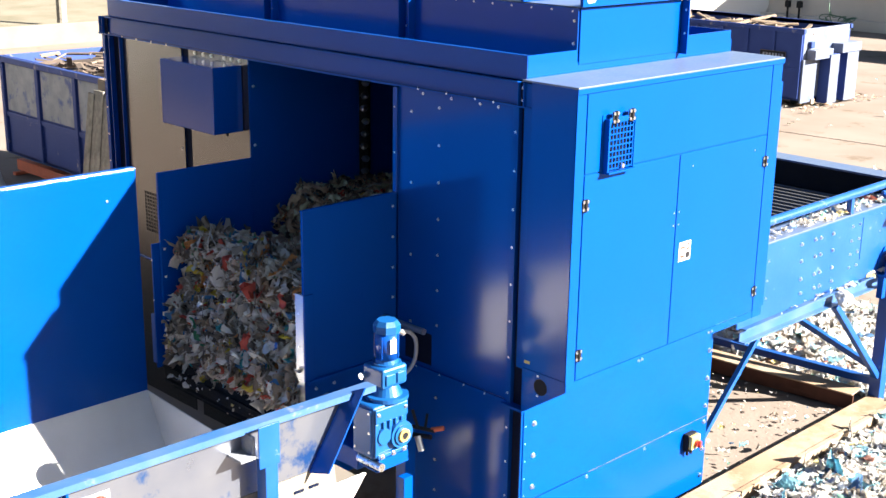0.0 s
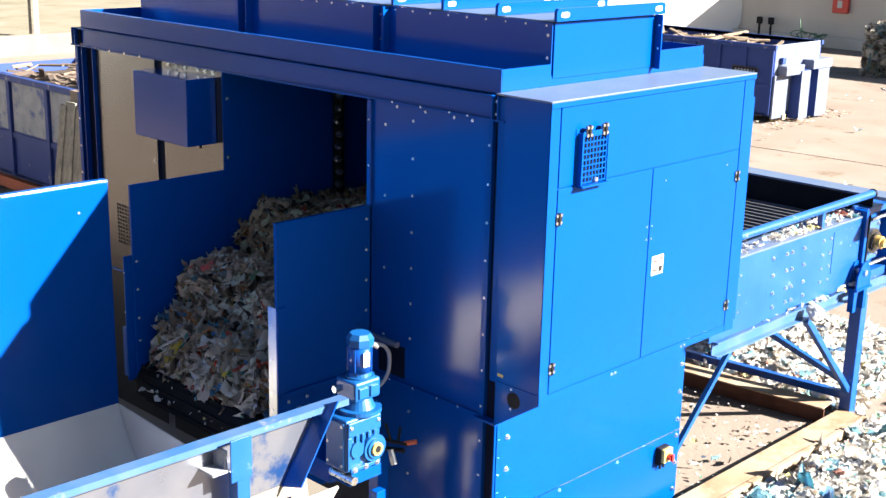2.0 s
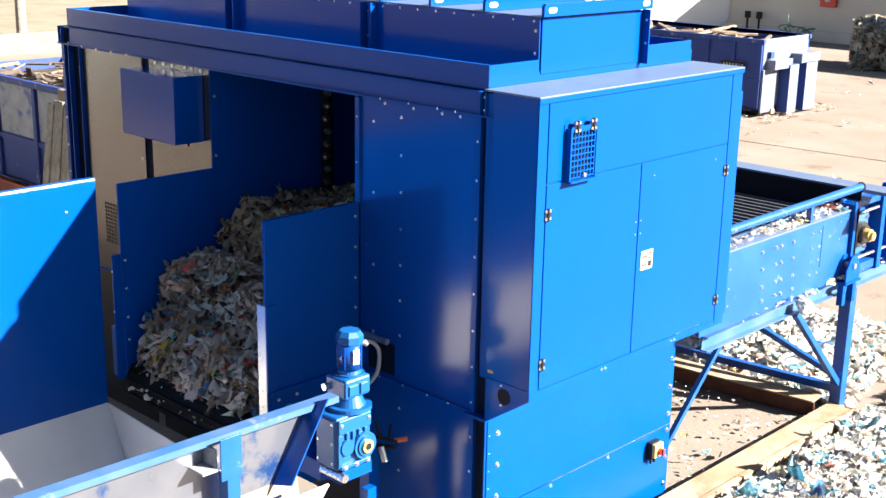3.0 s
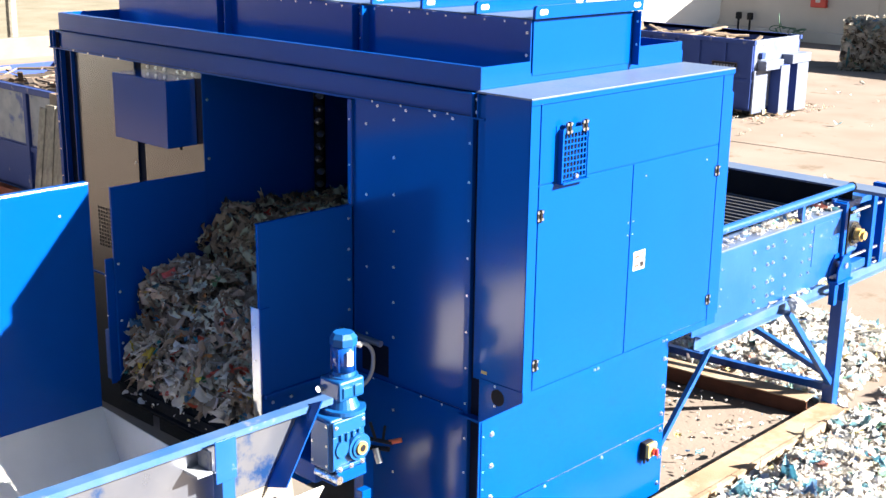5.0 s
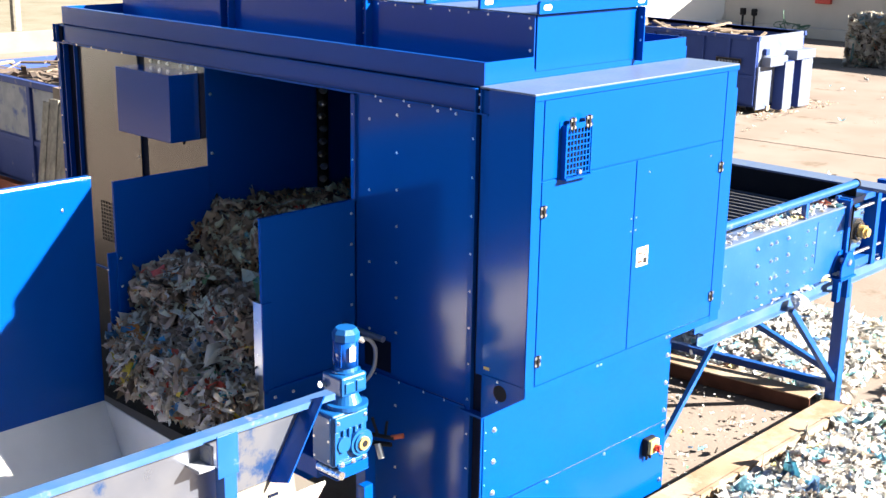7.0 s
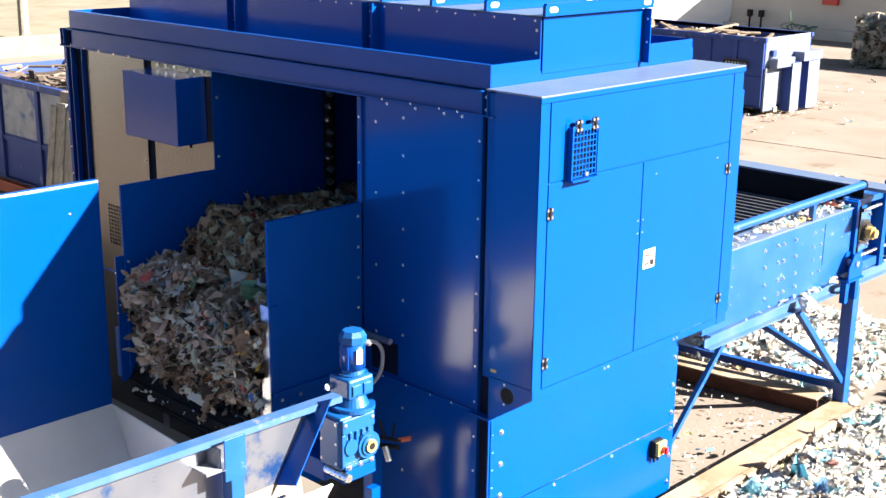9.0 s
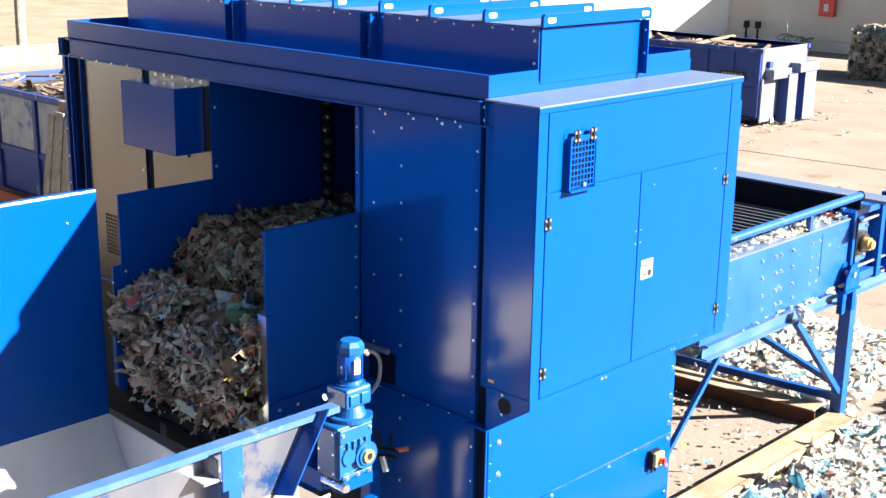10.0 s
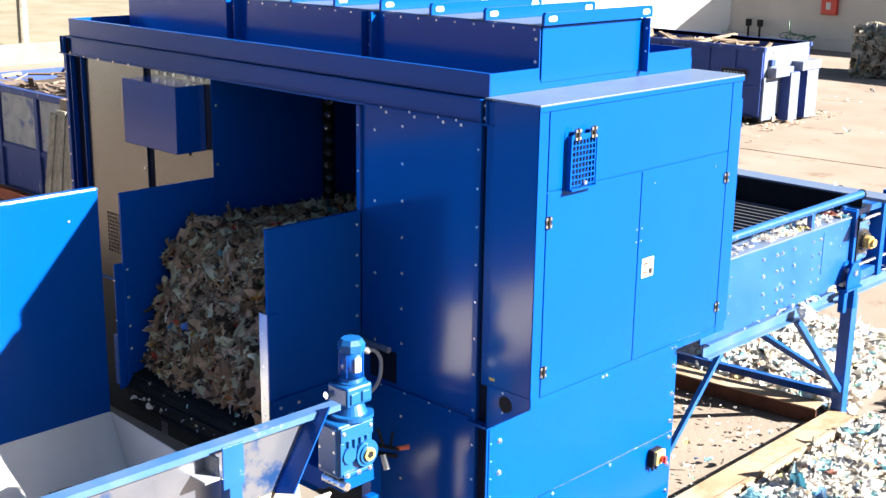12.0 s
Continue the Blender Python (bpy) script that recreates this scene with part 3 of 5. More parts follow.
    boxpart("ring_far_side", BLUE, h, -6.88, -6.868, F + 0.01, 2.85, 4.35, 4.534, 0.0)
    boxpart("ring_back", BLUE, h, -6.868, -0.567, 2.838, 2.85, 4.35, 4.55, 0.0)
    boxpart("deck", BLUE, h, -6.868, -0.567, F + 0.01, 2.838, 4.34, 4.352, 0.0)
    # hopper on the roof
    fr = boxpart("hopper_front", GLOSS, h, -6.58, -0.56, 0.64, 0.652, 4.352, 4.86, 0.002)
    bolts_front(fr, [(-0.62 - 0.22 * i, 0.64, 4.835) for i in range(27)], 0.7)
    bolts_front(fr, [(-0.60, 0.64, z) for z in (4.58, 4.76)])
    for x in (-4.56, -2.52):
        bm = bmesh.new()
        for s in (-0.085, 0.05):
            box(bm, x + s, x + s + 0.012, 0.56, 0.64, 4.40, 4.86, 0.0)
        box(bm, x - 0.01, x + 0.002, 0.60, 0.64, 4.40, 4.86, 0.0)
        b = part("hopper_bracket", bm, BLUE, h)
        bolts_front(b, [(x + s, 0.635, z) for s in (-0.04, 0.025) for z in (4.56, 4.78)])
    boxpart("hopper_side", BLUE, h, -0.56, -0.548, 0.66, 2.02, 4.415, 4.86, 0.003)
    hc = boxpart("hopper_corner", BLUE, h, -0.556, -0.475, 2.03, 2.045, 4.40, 4.87, 0.003)
    bolts_front(hc, [(-0.505, 2.03, z) for z in (4.58, 4.78)], 0.8)
    boxpart("hopper_back", BLUE, h, -6.58, -0.56, 2.04, 2.052, 4.352, 4.86, 0.002)
    boxpart("hopper_far_side", BLUE, h, -6.58, -6.568, 0.66, 2.04, 4.352, 4.86, 0.002)
    boxpart("hopper_lid", DUST_SHEEN, h, -6.56, -0.57, 0.66, 2.03, 4.862, 4.872, 0.002)
    for i in range(9):
        x = -0.50 - 0.63 * i
        slotted = [(0.62, 4.875), (2.10, 4.875), (2.10, 4.955), (2.08, 4.975), (0.64, 4.975), (0.62, 4.955)]
        bm = bmesh.new()
        prism(bm, slotted, 0.03, Matrix(((0, 0, 1, x - 0.03), (1, 0, 0, 0), (0, 1, 0, 0), (0, 0, 0, 1))))
        rib = part("lifting_rib", bm, BLUE, h)
        for y in (0.69, 1.97):
            ends = [(y + 0.06 + 0.022 * math.cos(a), 4.925 + 0.022 * math.sin(a)) for a in np.linspace(-1.57, 1.57, 6)] + [(y + 0.022 * math.cos(a), 4.925 + 0.022 * math.sin(a)) for a in np.linspace(1.57, 4.71, 6)]
            bm = prism(bmesh.new(), ends, 0.038, Matrix(((0, 0, 1, x - 0.034), (1, 0, 0, 0), (0, 1, 0, 0), (0, 0, 0, 1))))
            # Solid white inlay stands in for brightness seen through the slot.
            part("slot", bm, WHITE, rib, "white inlay for the light seen through a lifting slot")
    # sides and back
    for z0, z1 in ((0.02, 0.765), (0.775, 1.99)):
        p = boxpart("lower_side_panel", BLUE, h, -0.46, -0.45, 0.085, 2.78, z0, z1, 0.003)
        bolts_side(p, [(-0.45, y, z) for y in (0.16, 2.72) for z in np.arange(z0 + 0.12, z1, 0.29)], 1.5)
        bolts_side(p, [(-0.45, y, z1 - 0.03) for y in (0.9, 1.75)])
    e = boxpart("side_edge_strip", BLUE, h, -0.457, -0.447, 0.03, 0.083, 0.02, 1.62, 0.003)
    bolts_side(e, [(-0.447, 0.055, 0.2 + 0.16 * i) for i in range(9)], 0.4)
    boxpart("side_panel", BLUE, h, -0.55, -0.54, 0.06, 2.84, 2.0, 4.34, 0.0)
    boxpart("back_panel", BLUE, h, -7.0, -0.46, 2.84, 2.852, 2.75, 4.34, 0.0)
    boxpart("far_side_panel", BLUE, h, -7.0, -6.99, 0.15, 2.84, 0.02, 4.34, 0.0)
    # inside of the outlet
    boxpart("outlet_wall", BLUE, h, -4.235, -4.22, F, 2.8, 1.2, 4.13, 0.0)
    bolts_side(h, [(-4.22, 0.1, z) for z in (3.86, 3.27)])
    boxpart("outlet_wall", BLUE, h, -2.06, -2.05, 0.11, 2.8, 1.2, 4.13, 0.0)
    # Back wall and jamb are coloured near black for the outlet's inner shade.
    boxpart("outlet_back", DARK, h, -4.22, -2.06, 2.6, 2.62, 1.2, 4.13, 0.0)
    boxpart("outlet_roof", BLUE, h, -4.22, -2.06, F, 2.6, 4.12, 4.13, 0.0)
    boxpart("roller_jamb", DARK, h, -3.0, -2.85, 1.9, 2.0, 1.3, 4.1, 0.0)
    bm = bmesh.new()
    tube(bm, (-4.07, 1.42, 1.3), (-4.07, 1.42, 4.1), 0.06, 16)
    rot = part("toothed_shaft", bm, DARK, h, "dark upright shaft with teeth")
    tb = bmesh.new()
    bmesh.ops.create_cone(tb, cap_ends=True, segments=8, radius1=0.05, radius2=0.012, depth=0.10)
    tm = shared("tooth", tb, STEEL)
    for i in range(18):
        a = -50 + 12 * (i % 3)
        put("tooth", tm, rot, Matrix.Translation((-4.07, 1.42, 1.5 + 0.135 * i)) @ pose(0, 0, 0, 0, 0, a) @ pose(0.08, 0, 0, 0, 90, 0))
    return h


housing()


def safety_switch():
    s = thing("isolator_switch", "yellow and black isolator switch with a red knob", "switch")
    s.matrix_basis = pose(-0.45, 2.46, 0.60)
    boxpart("base", BLACK, s, 0.0, 0.06, -0.075, 0.075, -0.09, 0.09, 0.006)
    boxpart("cover", YELLOW, s, 0.06, 0.10, -0.065, 0.075, -0.06, 0.08, 0.008)
    bm = bmesh.new()
    tube(bm, (0.10, 0.01, 0.0), (0.135, 0.01, 0.0), 0.035, 16)
    box(bm, 0.135, 0.155, -0.005, 0.025, -0.035, 0.035, 0.004)
    part("knob", bm, RED, s)
    for y in (-0.03, 0.03):
        part("cable_gland", tube(bmesh.new(), (0.03, y, -0.09), (0.03, y, -0.14), 0.015, 10), BLACK, s)


safety_switch()


def cabinet():
    c = thing("control_cabinet", "bright blue steel control cabinet with two doors", "cabinet")
    boxpart("body", BLUE, c, -0.535, -0.012, 0.008, 2.84, 2.0, 4.33, 0.0)
    boxpart("end_panel", GLOSS, c, -0.457, -0.002, 0.0, 0.008, 2.025, 4.345, 0.001)
    bm = bmesh.new()
    prism(bm, [(-0.457, 1.62), (0.0, 1.93), (0.0, 2.015), (-0.457, 2.015)], 0.008, Matrix(((1, 0, 0, 0), (0, 0, -1, 0.01), (0, 1, 0, 0), (0, 0, 0, 1))))
    g = part("gusset", bm, GLOSS, c)
    # Black disc as the shade inside the cable hole.
    part("cable_hole", tube(bmesh.new(), (-0.26, 0.0, 1.90), (-0.26, 0.004, 1.90), 0.07, 24), BLACK, g)
    bolts_front(g, [(-0.29, 0.002, 1.99), (-0.29, 0.002, 1.82)], 0.8)
    boxpart("yellow_tag", YELLOW, c, -0.44, -0.38, -0.003, 0.0, 2.065, 2.09, 0.0)
    boxpart("roof_sheet", DUST_SHEEN, c, -0.545, 0.012, -0.012, 2.86, 4.345, 4.36, 0.004)
    boxpart("roof_lip", BLUE, c, 0.004, 0.012, -0.012, 2.86, 4.305, 4.345, 0.002)
    boxpart("front_stile", BLUE, c, -0.012, 0.0, 0.0, 0.108, 1.93, 4.305, 0.002)
    boxpart("far_stile", BLUE, c, -0.012, 0.0, 2.695, 2.85, 1.93, 4.305, 0.002)
    boxpart("top_panel", BLUE, c, -0.012, 0.0, 0.122, 2.683, 3.685, 4.30, 0.003)
    boxpart("bottom_rail", BLUE, c, -0.012, -0.002, 0.108, 2.695, 1.93, 1.998, 0.002)
    boxpart("far_edge", BLUE, c, -0.05, -0.03, 2.85, 2.93, 2.0, 4.13, 0.002)
    hb = bmesh.new()
    box(hb, 0.0, 0.008, -0.036, 0.036, -0.045, 0.045, 0.002)
    tube(hb, (0.010, 0, -0.05), (0.010, 0, 0.05), 0.012, 10)
    hinge = shared("hinge", hb, BLACK)
    sb = bmesh.new()
    tube(sb, (0, 0, 0), (0.006, 0, 0), 0.013, 10)
    screw = shared("screw", sb, ZINC)
    for name, y0, y1, hy, zs in (("door", 0.122, 1.352, 0.14, (3.44, 2.215)), ("door", 1.364, 2.683, 2.68, (3.435, 2.20))):
        d = boxpart(name, BLUE, c, -0.012, 0.0, y0, y1, 2.005, 3.672, 0.003)
        for z in zs:
            hg = put("hinge", hinge, d, pose(0, hy, z))
            for a in (-0.024, 0.024):
                for b in (-0.03, 0.03):
                    put("screw", screw, d, pose(0.007, hy + a, z + b))
        for a, b in ((y1 - 0.03 if hy < 1 else y0 + 0.03, 3.18), (y1 - 0.03 if hy < 1 else y0 + 0.03, 3.07)):
            put("screw", screw, d, pose(0, a, b) @ Matrix.Scale(0.6, 4))
    # sticker with a printed device drawing
    s = boxpart("sticker", WHITE, c, 0.0, 0.002, 1.43, 1.60, 2.73, 2.90, 0.0, "white printed instruction sticker")
    for y0, y1, z0, z1, mt in ((1.45, 1.515, 2.76, 2.86, BROWN), (1.465, 1.50, 2.78, 2.84, WHITE), (1.53, 1.58, 2.82, 2.88, BROWN), (1.53, 1.585, 2.75, 2.80, BLACK), (1.535, 1.56, 2.835, 2.865, WHITE)):
        boxpart("print", mt, s, 0.002, 0.003 if mt is not WHITE else 0.0035, y0, y1, z0, z1, 0.0)
    # hinged vent flap
    v = boxpart("vent_frame", BLUE, c, 0.0, 0.006, 0.30, 0.72, 3.66, 4.12, 0.002)
    # Black plate behind the mesh for the shaded inside of the vent.
    boxpart("vent_opening", BLACK, v, 0.006, 0.010, 0.325, 0.655, 3.69, 4.08, 0.0)
    for y in (0.33, 0.65):
        boxpart("vent_side", BLUE, v, 0.006, 0.055, y - 0.008, y + 0.008, 3.68, 4.09, 0.002)
    boxpart("vent_sill", BLUE, v, 0.006, 0.075, 0.32, 0.66, 3.665, 3.68, 0.002)
    for i in range(8):
        boxpart("mesh_bar", BLUE, v, 0.040, 0.048, 0.345 + 0.041 * i - 0.0055, 0.345 + 0.041 * i + 0.0055, 3.69, 4.08, 0.0)
    for i in range(9):
        boxpart("mesh_bar", BLUE, v, 0.041, 0.047, 0.34, 0.64, 3.70 + 0.045 * i - 0.0055, 3.70 + 0.045 * i + 0.0055, 0.0)
    boxpart("mesh_frame", BLUE, v, 0.036, 0.05, 0.335, 0.645, 4.06, 4.10, 0.002)
    for y in (0.40, 0.60):
        hg = put("hinge", hinge, v, pose(0.045, y, 4.10))
        for a in (-0.022, 0.022):
            for b in (-0.03, 0.03):
                put("screw", screw, v, pose(0.055, y + a, 4.10 + b))
    part("padlock", tube(bmesh.new(), (0.05, 0.50, 3.715), (0.07, 0.50, 3.715), 0.018, 10), ZINC, v)
    bolts_side(c, [(0.0, y, 1.96) for y in (0.95, 1.0, 1.98, 2.03)], 0.8)
    bolts_side(c, [(0.0, 1.55, 3.55), (0.0, 2.5, 3.56)], 0.5)


cabinet()


def wall_box():
    b = thing("junction_box", "blue sheet steel box cover hung on the housing", "box")
    boxpart("cover", GLOSS, b, -5.27, -4.33, -0.30, 0.045, 3.40, 4.06, 0.006)
    bolts_front(b, [(x, 0.048, 4.10) for x in (-5.15, -5.0, -4.85, -4.62, -4.5, -4.36)], 1.5)
    part("drain", tube(bmesh.new(), (-4.4, -0.1, 3.36), (-4.4, -0.1, 3.40), 0.015, 8), BLACK, b)


wall_box()


def guards():
    g = thing("side_guard", "tall blue steel side plate of the outlet", "guard", "outlet side plates")
    p = boxpart("plate", BLUE, g, -4.235, -4.205, -1.04, 0.05, 1.2, 3.15, 0.004)
    q = boxpart("end_strip", BLUE, g, -4.255, -4.235, -1.12, -0.95, 1.2, 2.46, 0.003)
    bolts_side(p, [(-4.205, -1.0, z) for z in (2.4, 2.12, 1.83, 1.6)], 0.8)
    bolts_front(q, [(-4.245, -1.12, z) for z in (2.3, 1.9, 1.5)], 0.6)
    boxpart("foot_plate", BLUE_WORN, g, -4.30, -4.24, -1.13, -1.05, 1.25, 1.75, 0.003, "scuffed end plate")
    g = thing("side_guard", "blue steel side plate with a bare steel edge", "guard", "outlet side plates")
    p = boxpart("plate", BLUE, g, -2.05, -2.02, -1.02, 0.045, 1.68, 3.19, 0.004)
    boxpart("top_edge", BLUE, g, -2.055, -2.015, -1.025, 0.045, 3.19, 3.20, 0.002)
    bolts_side(p, [(-2.02, -0.02, 3.08 - 0.28 * i) for i in range(5)], 0.8)
    e = boxpart("edge_plate", STEEL, g, -2.13, -2.02, -1.03, -1.02, 1.45, 2.47, 0.003, "bare steel edge plate")
    boxpart("edge_cover", BLUE, g, -2.02, -2.0, -1.03, -0.93, 1.70, 2.47, 0.003)
    bolts_front(e, [(-2.08, -1.03, z) for z in (1.55, 1.7, 2.0, 2.3)], 0.8)
    lo = boxpart("bearing_plate", BLUE, g, -2.05, -2.025, -1.02, 0.045, 0.7, 1.68, 0.004)
    bolts_side(lo, [(-2.025, y, z) for y in (-0.9, -0.7, -0.2, -0.05) for z in (1.6, 1.35, 1.1)], 0.9)
    boxpart("stiffener", BLUE, lo, -2.025, -1.985, -1.0, 0.04, 1.66, 1.70, 0.004)


guards()


def feed_belt():
    f = thing("outlet_conveyor", "black apron conveyor in the machine outlet", "conveyor")
    boxpart("belt_bed", DARK, f, -4.2, -2.06, -0.86, 2.55, 1.12, 1.36, 0.0)
    part("head_roller", tube(bmesh.new(), (-4.2, -0.88, 1.17), (-2.06, -0.88, 1.17), 0.19, 28), DARK, f)
    bm = bmesh.new()
    box(bm, -4.19, -2.07, -0.012, 0.012, 0.0, 0.03, 0.0)
    sl = shared("slat", bm, DARK)
    for i in range(22):
        put("slat", sl, f, pose(0, -0.86 + 0.15 * i, 1.36))
    for a in (35, 75, 115, 155):
        put("slat", sl, f, pose(0, -0.88, 1.17, a, 0, 0) @ pose(0, 0, 0.19))
    rng = np.random.default_rng(77)
    pts = []
    for i in range(50):
        a = rng.uniform(0, 1.9)
        r = 0.225
        pts.append((rng.uniform(-4.1, -2.1), -0.88 - r * math.sin(a), 1.17 + r * math.cos(a)))
    v, fc = scraps(rng, pts, [(0, -0.6, 0.6)] * len(pts), 0.026, 0.5, 0.3)
    tagged(mesh_from("stuck_scrap", v, fc, WASTE_PALE, f, "small scraps stuck to the belt"), kind="stuff")


feed_belt()


def trough():
    t = thing("receiving_trough", "blue steel receiving trough with a grey steel liner", "trough")
    p = boxpart("tall_side", BLUE, t, -4.31, -4.25, -7.5, -1.24, 0.95, 3.21, 0.004)
    boxpart("tall_side_cap", BLUE, t, -4.33, -4.245, -7.5, -1.24, 3.21, 3.225, 0.003)
    bolts_side(p, [(-4.25, -1.55, 2.95)], 0.8)
    bm = bmesh.new()
    prism(bm, [(-4.255, 0.99), (-3.72, 0.02), (-1.7, 0.02), (-0.96, 1.3), (-0.975, 1.31), (-1.71, 0.035), (-3.71, 0.035), (-4.245, 1.0)], 6.2, Matrix(((1, 0, 0, 0), (0, 0, 1, -7.45), (0, 1, 0, 0), (0, 0, 0, 1))))
    part("liner", bm, LINER, t, "worn grey steel liner")
    bm = bmesh.new()
    prism(bm, [(-4.25, 0.99), (-1.75, 0.88), (-1.75, 0.03), (-4.25, 0.03)], 0.012, Matrix(((1, 0, 0, 0), (0, 0, -1, -1.235), (0, 1, 0, 0), (0, 0, 0, 1))))
    part("end_sheet", bm, LINER, t, "worn grey steel end sheet")
    # near side with a slanted end and a wide end flange
    x = -0.95
    M = Matrix(((0, 0, 1, x), (1, 0, 0, 0), (0, 1, 0, 0), (0, 0, 0, 1)))
    for outline in ([(-3.80, 1.53), (-1.83, 1.53), (-1.49, 2.06), (-3.80, 2.10)], [(-7.5, 1.53), (-3.82, 1.53), (-3.82, 2.10), (-7.5, 2.16)]):
        part("near_side", prism(bmesh.new(), outline, 0.012, M), SHEET, t, "bright steel plate with blue paint smears")
    bm = bmesh.new()
    prism(bm, [(-7.5, 2.150), (-1.25, 2.078), (-1.25, 2.090), (-7.5, 2.162)], 0.11, M)
    prism(bm, [(-7.5, 2.112), (-1.25, 2.040), (-1.25, 2.078), (-7.5, 2.150)], 0.012, Matrix.Translation((0.098, 0, 0)) @ M)
    rim = part("rim", bm, BEAM, t, "dusty faded blue rim")
    bm = bmesh.new()
    v = [bm.verts.new(c) for c in ((x, -1.49, 2.06), (x, -1.84, 1.51), (x + 0.2, -1.80, 1.56), (x + 0.2, -1.44, 2.15))]
    w = [bm.verts.new(q.co + Vector((0, 0.012, -0.004))) for q in v]
    bm.faces.new(v[::-1]), bm.faces.new(w)
    for i in range(4):
        bm.faces.new((v[i], v[(i + 1) % 4], w[(i + 1) % 4], w[i]))
    bmesh.ops.recalc_face_normals(bm, faces=bm.faces)
    fl = part("end_flange", bm, GLOSS, t)
    bm = bmesh.new()
    box(bm, 0.0, 0.012, -5.9, 0.02, -0.62, 0.0, 0.0, pose(x + 0.005, -1.62, 1.525, 0, -10, 0))
    lo = part("lower_side", bm, DUSTPLATE, t, "dusty beige lower side plate")
    for y in (-2.0, -1.86):
        # Slots are black bars coloured like the shade inside them.
        boxpart("slot", GAP_SHADE, lo, x + 0.03, x + 0.045, y, y + 0.09, 1.40, 1.42, 0.0)
    for k, z in enumerate((1.95, 1.75, 1.6)):
        y = -1.49 - (2.06 - z) * 0.595
        put("bolt", BOLT, fl, Matrix.Translation((x + 0.13, y + 0.02, z)) @ FRONT @ Matrix.Scale(0.8, 4))
    part("joint_flange", bar(bmesh.new(), (x + 0.05, -3.81, 1.53), (x + 0.05, -3.81, 2.10), 0.07, 0.02, 0.003), BLUE, t)
    part("joint_flange", bar(bmesh.new(), (x + 0.05, -3.81, 1.53), (x + 0.05, -3.81, 2.10), 0.016, 0.03, 0.003), BLUE, t)
    # post with a cap
    boxpart("post", BLUE_WORN, t, x + 0.08, x + 0.19, -2.36, -2.25, 0.0, 1.83, 0.004)
    boxpart("post_cap", BLUE_WORN, t, x + 0.192, x + 0.204, -2.42, -2.24, 1.80, 2.12, 0.003)
    boxpart("post_bracket", WORN, t, x + 0.012, x + 0.18, -2.56, -2.42, 1.88, 1.90, 0.003)
    boxpart("bracket_web", WORN, t, x + 0.012, x + 0.16, -2.44, -2.42, 1.90, 2.04, 0.003)
    # warning sticker
    s = boxpart("warning_sticker", WHITE, t, x + 0.012, x + 0.015, -3.74, -3.48, 1.62, 1.95, 0.0, "white warning sticker with a red ring")
    bm = bmesh.new()
    for i in range(20):
        box(bm, 0.0, 0.003, -0.012, 0.012, 0.065, 0.08, 0, Matrix.Translation((x + 0.015, -3.57, 1.85)) @ pose(0, 0, 0, 18 * i, 0, 0))
    part("ring_print", bm, RED, s)
    boxpart("sign_print", BLACK, s, x + 0.015, x + 0.017, -3.60, -3.55, 1.82, 1.88, 0.0)
    # floor plate past the end flange
    boxpart("floor_plate", DUSTPLATE, t, -1.5, -0.97, -1.78, -1.33, 1.29, 1.305, 0.002)
    for y in (-6.5, -4.6):
        boxpart("post", BLUE, t, x + 0.08, x + 0.19, y, y + 0.1, 0.0, 1.8, 0.004)
        boxpart("far_post", BLUE, t, -4.41, -4.31, y, y + 0.1, 0.0, 1.5, 0.004)
    boxpart("far_post", BLUE, t, -4.41, -4.31, -1.5, -1.4, 0.0, 1.5, 0.004)


trough()


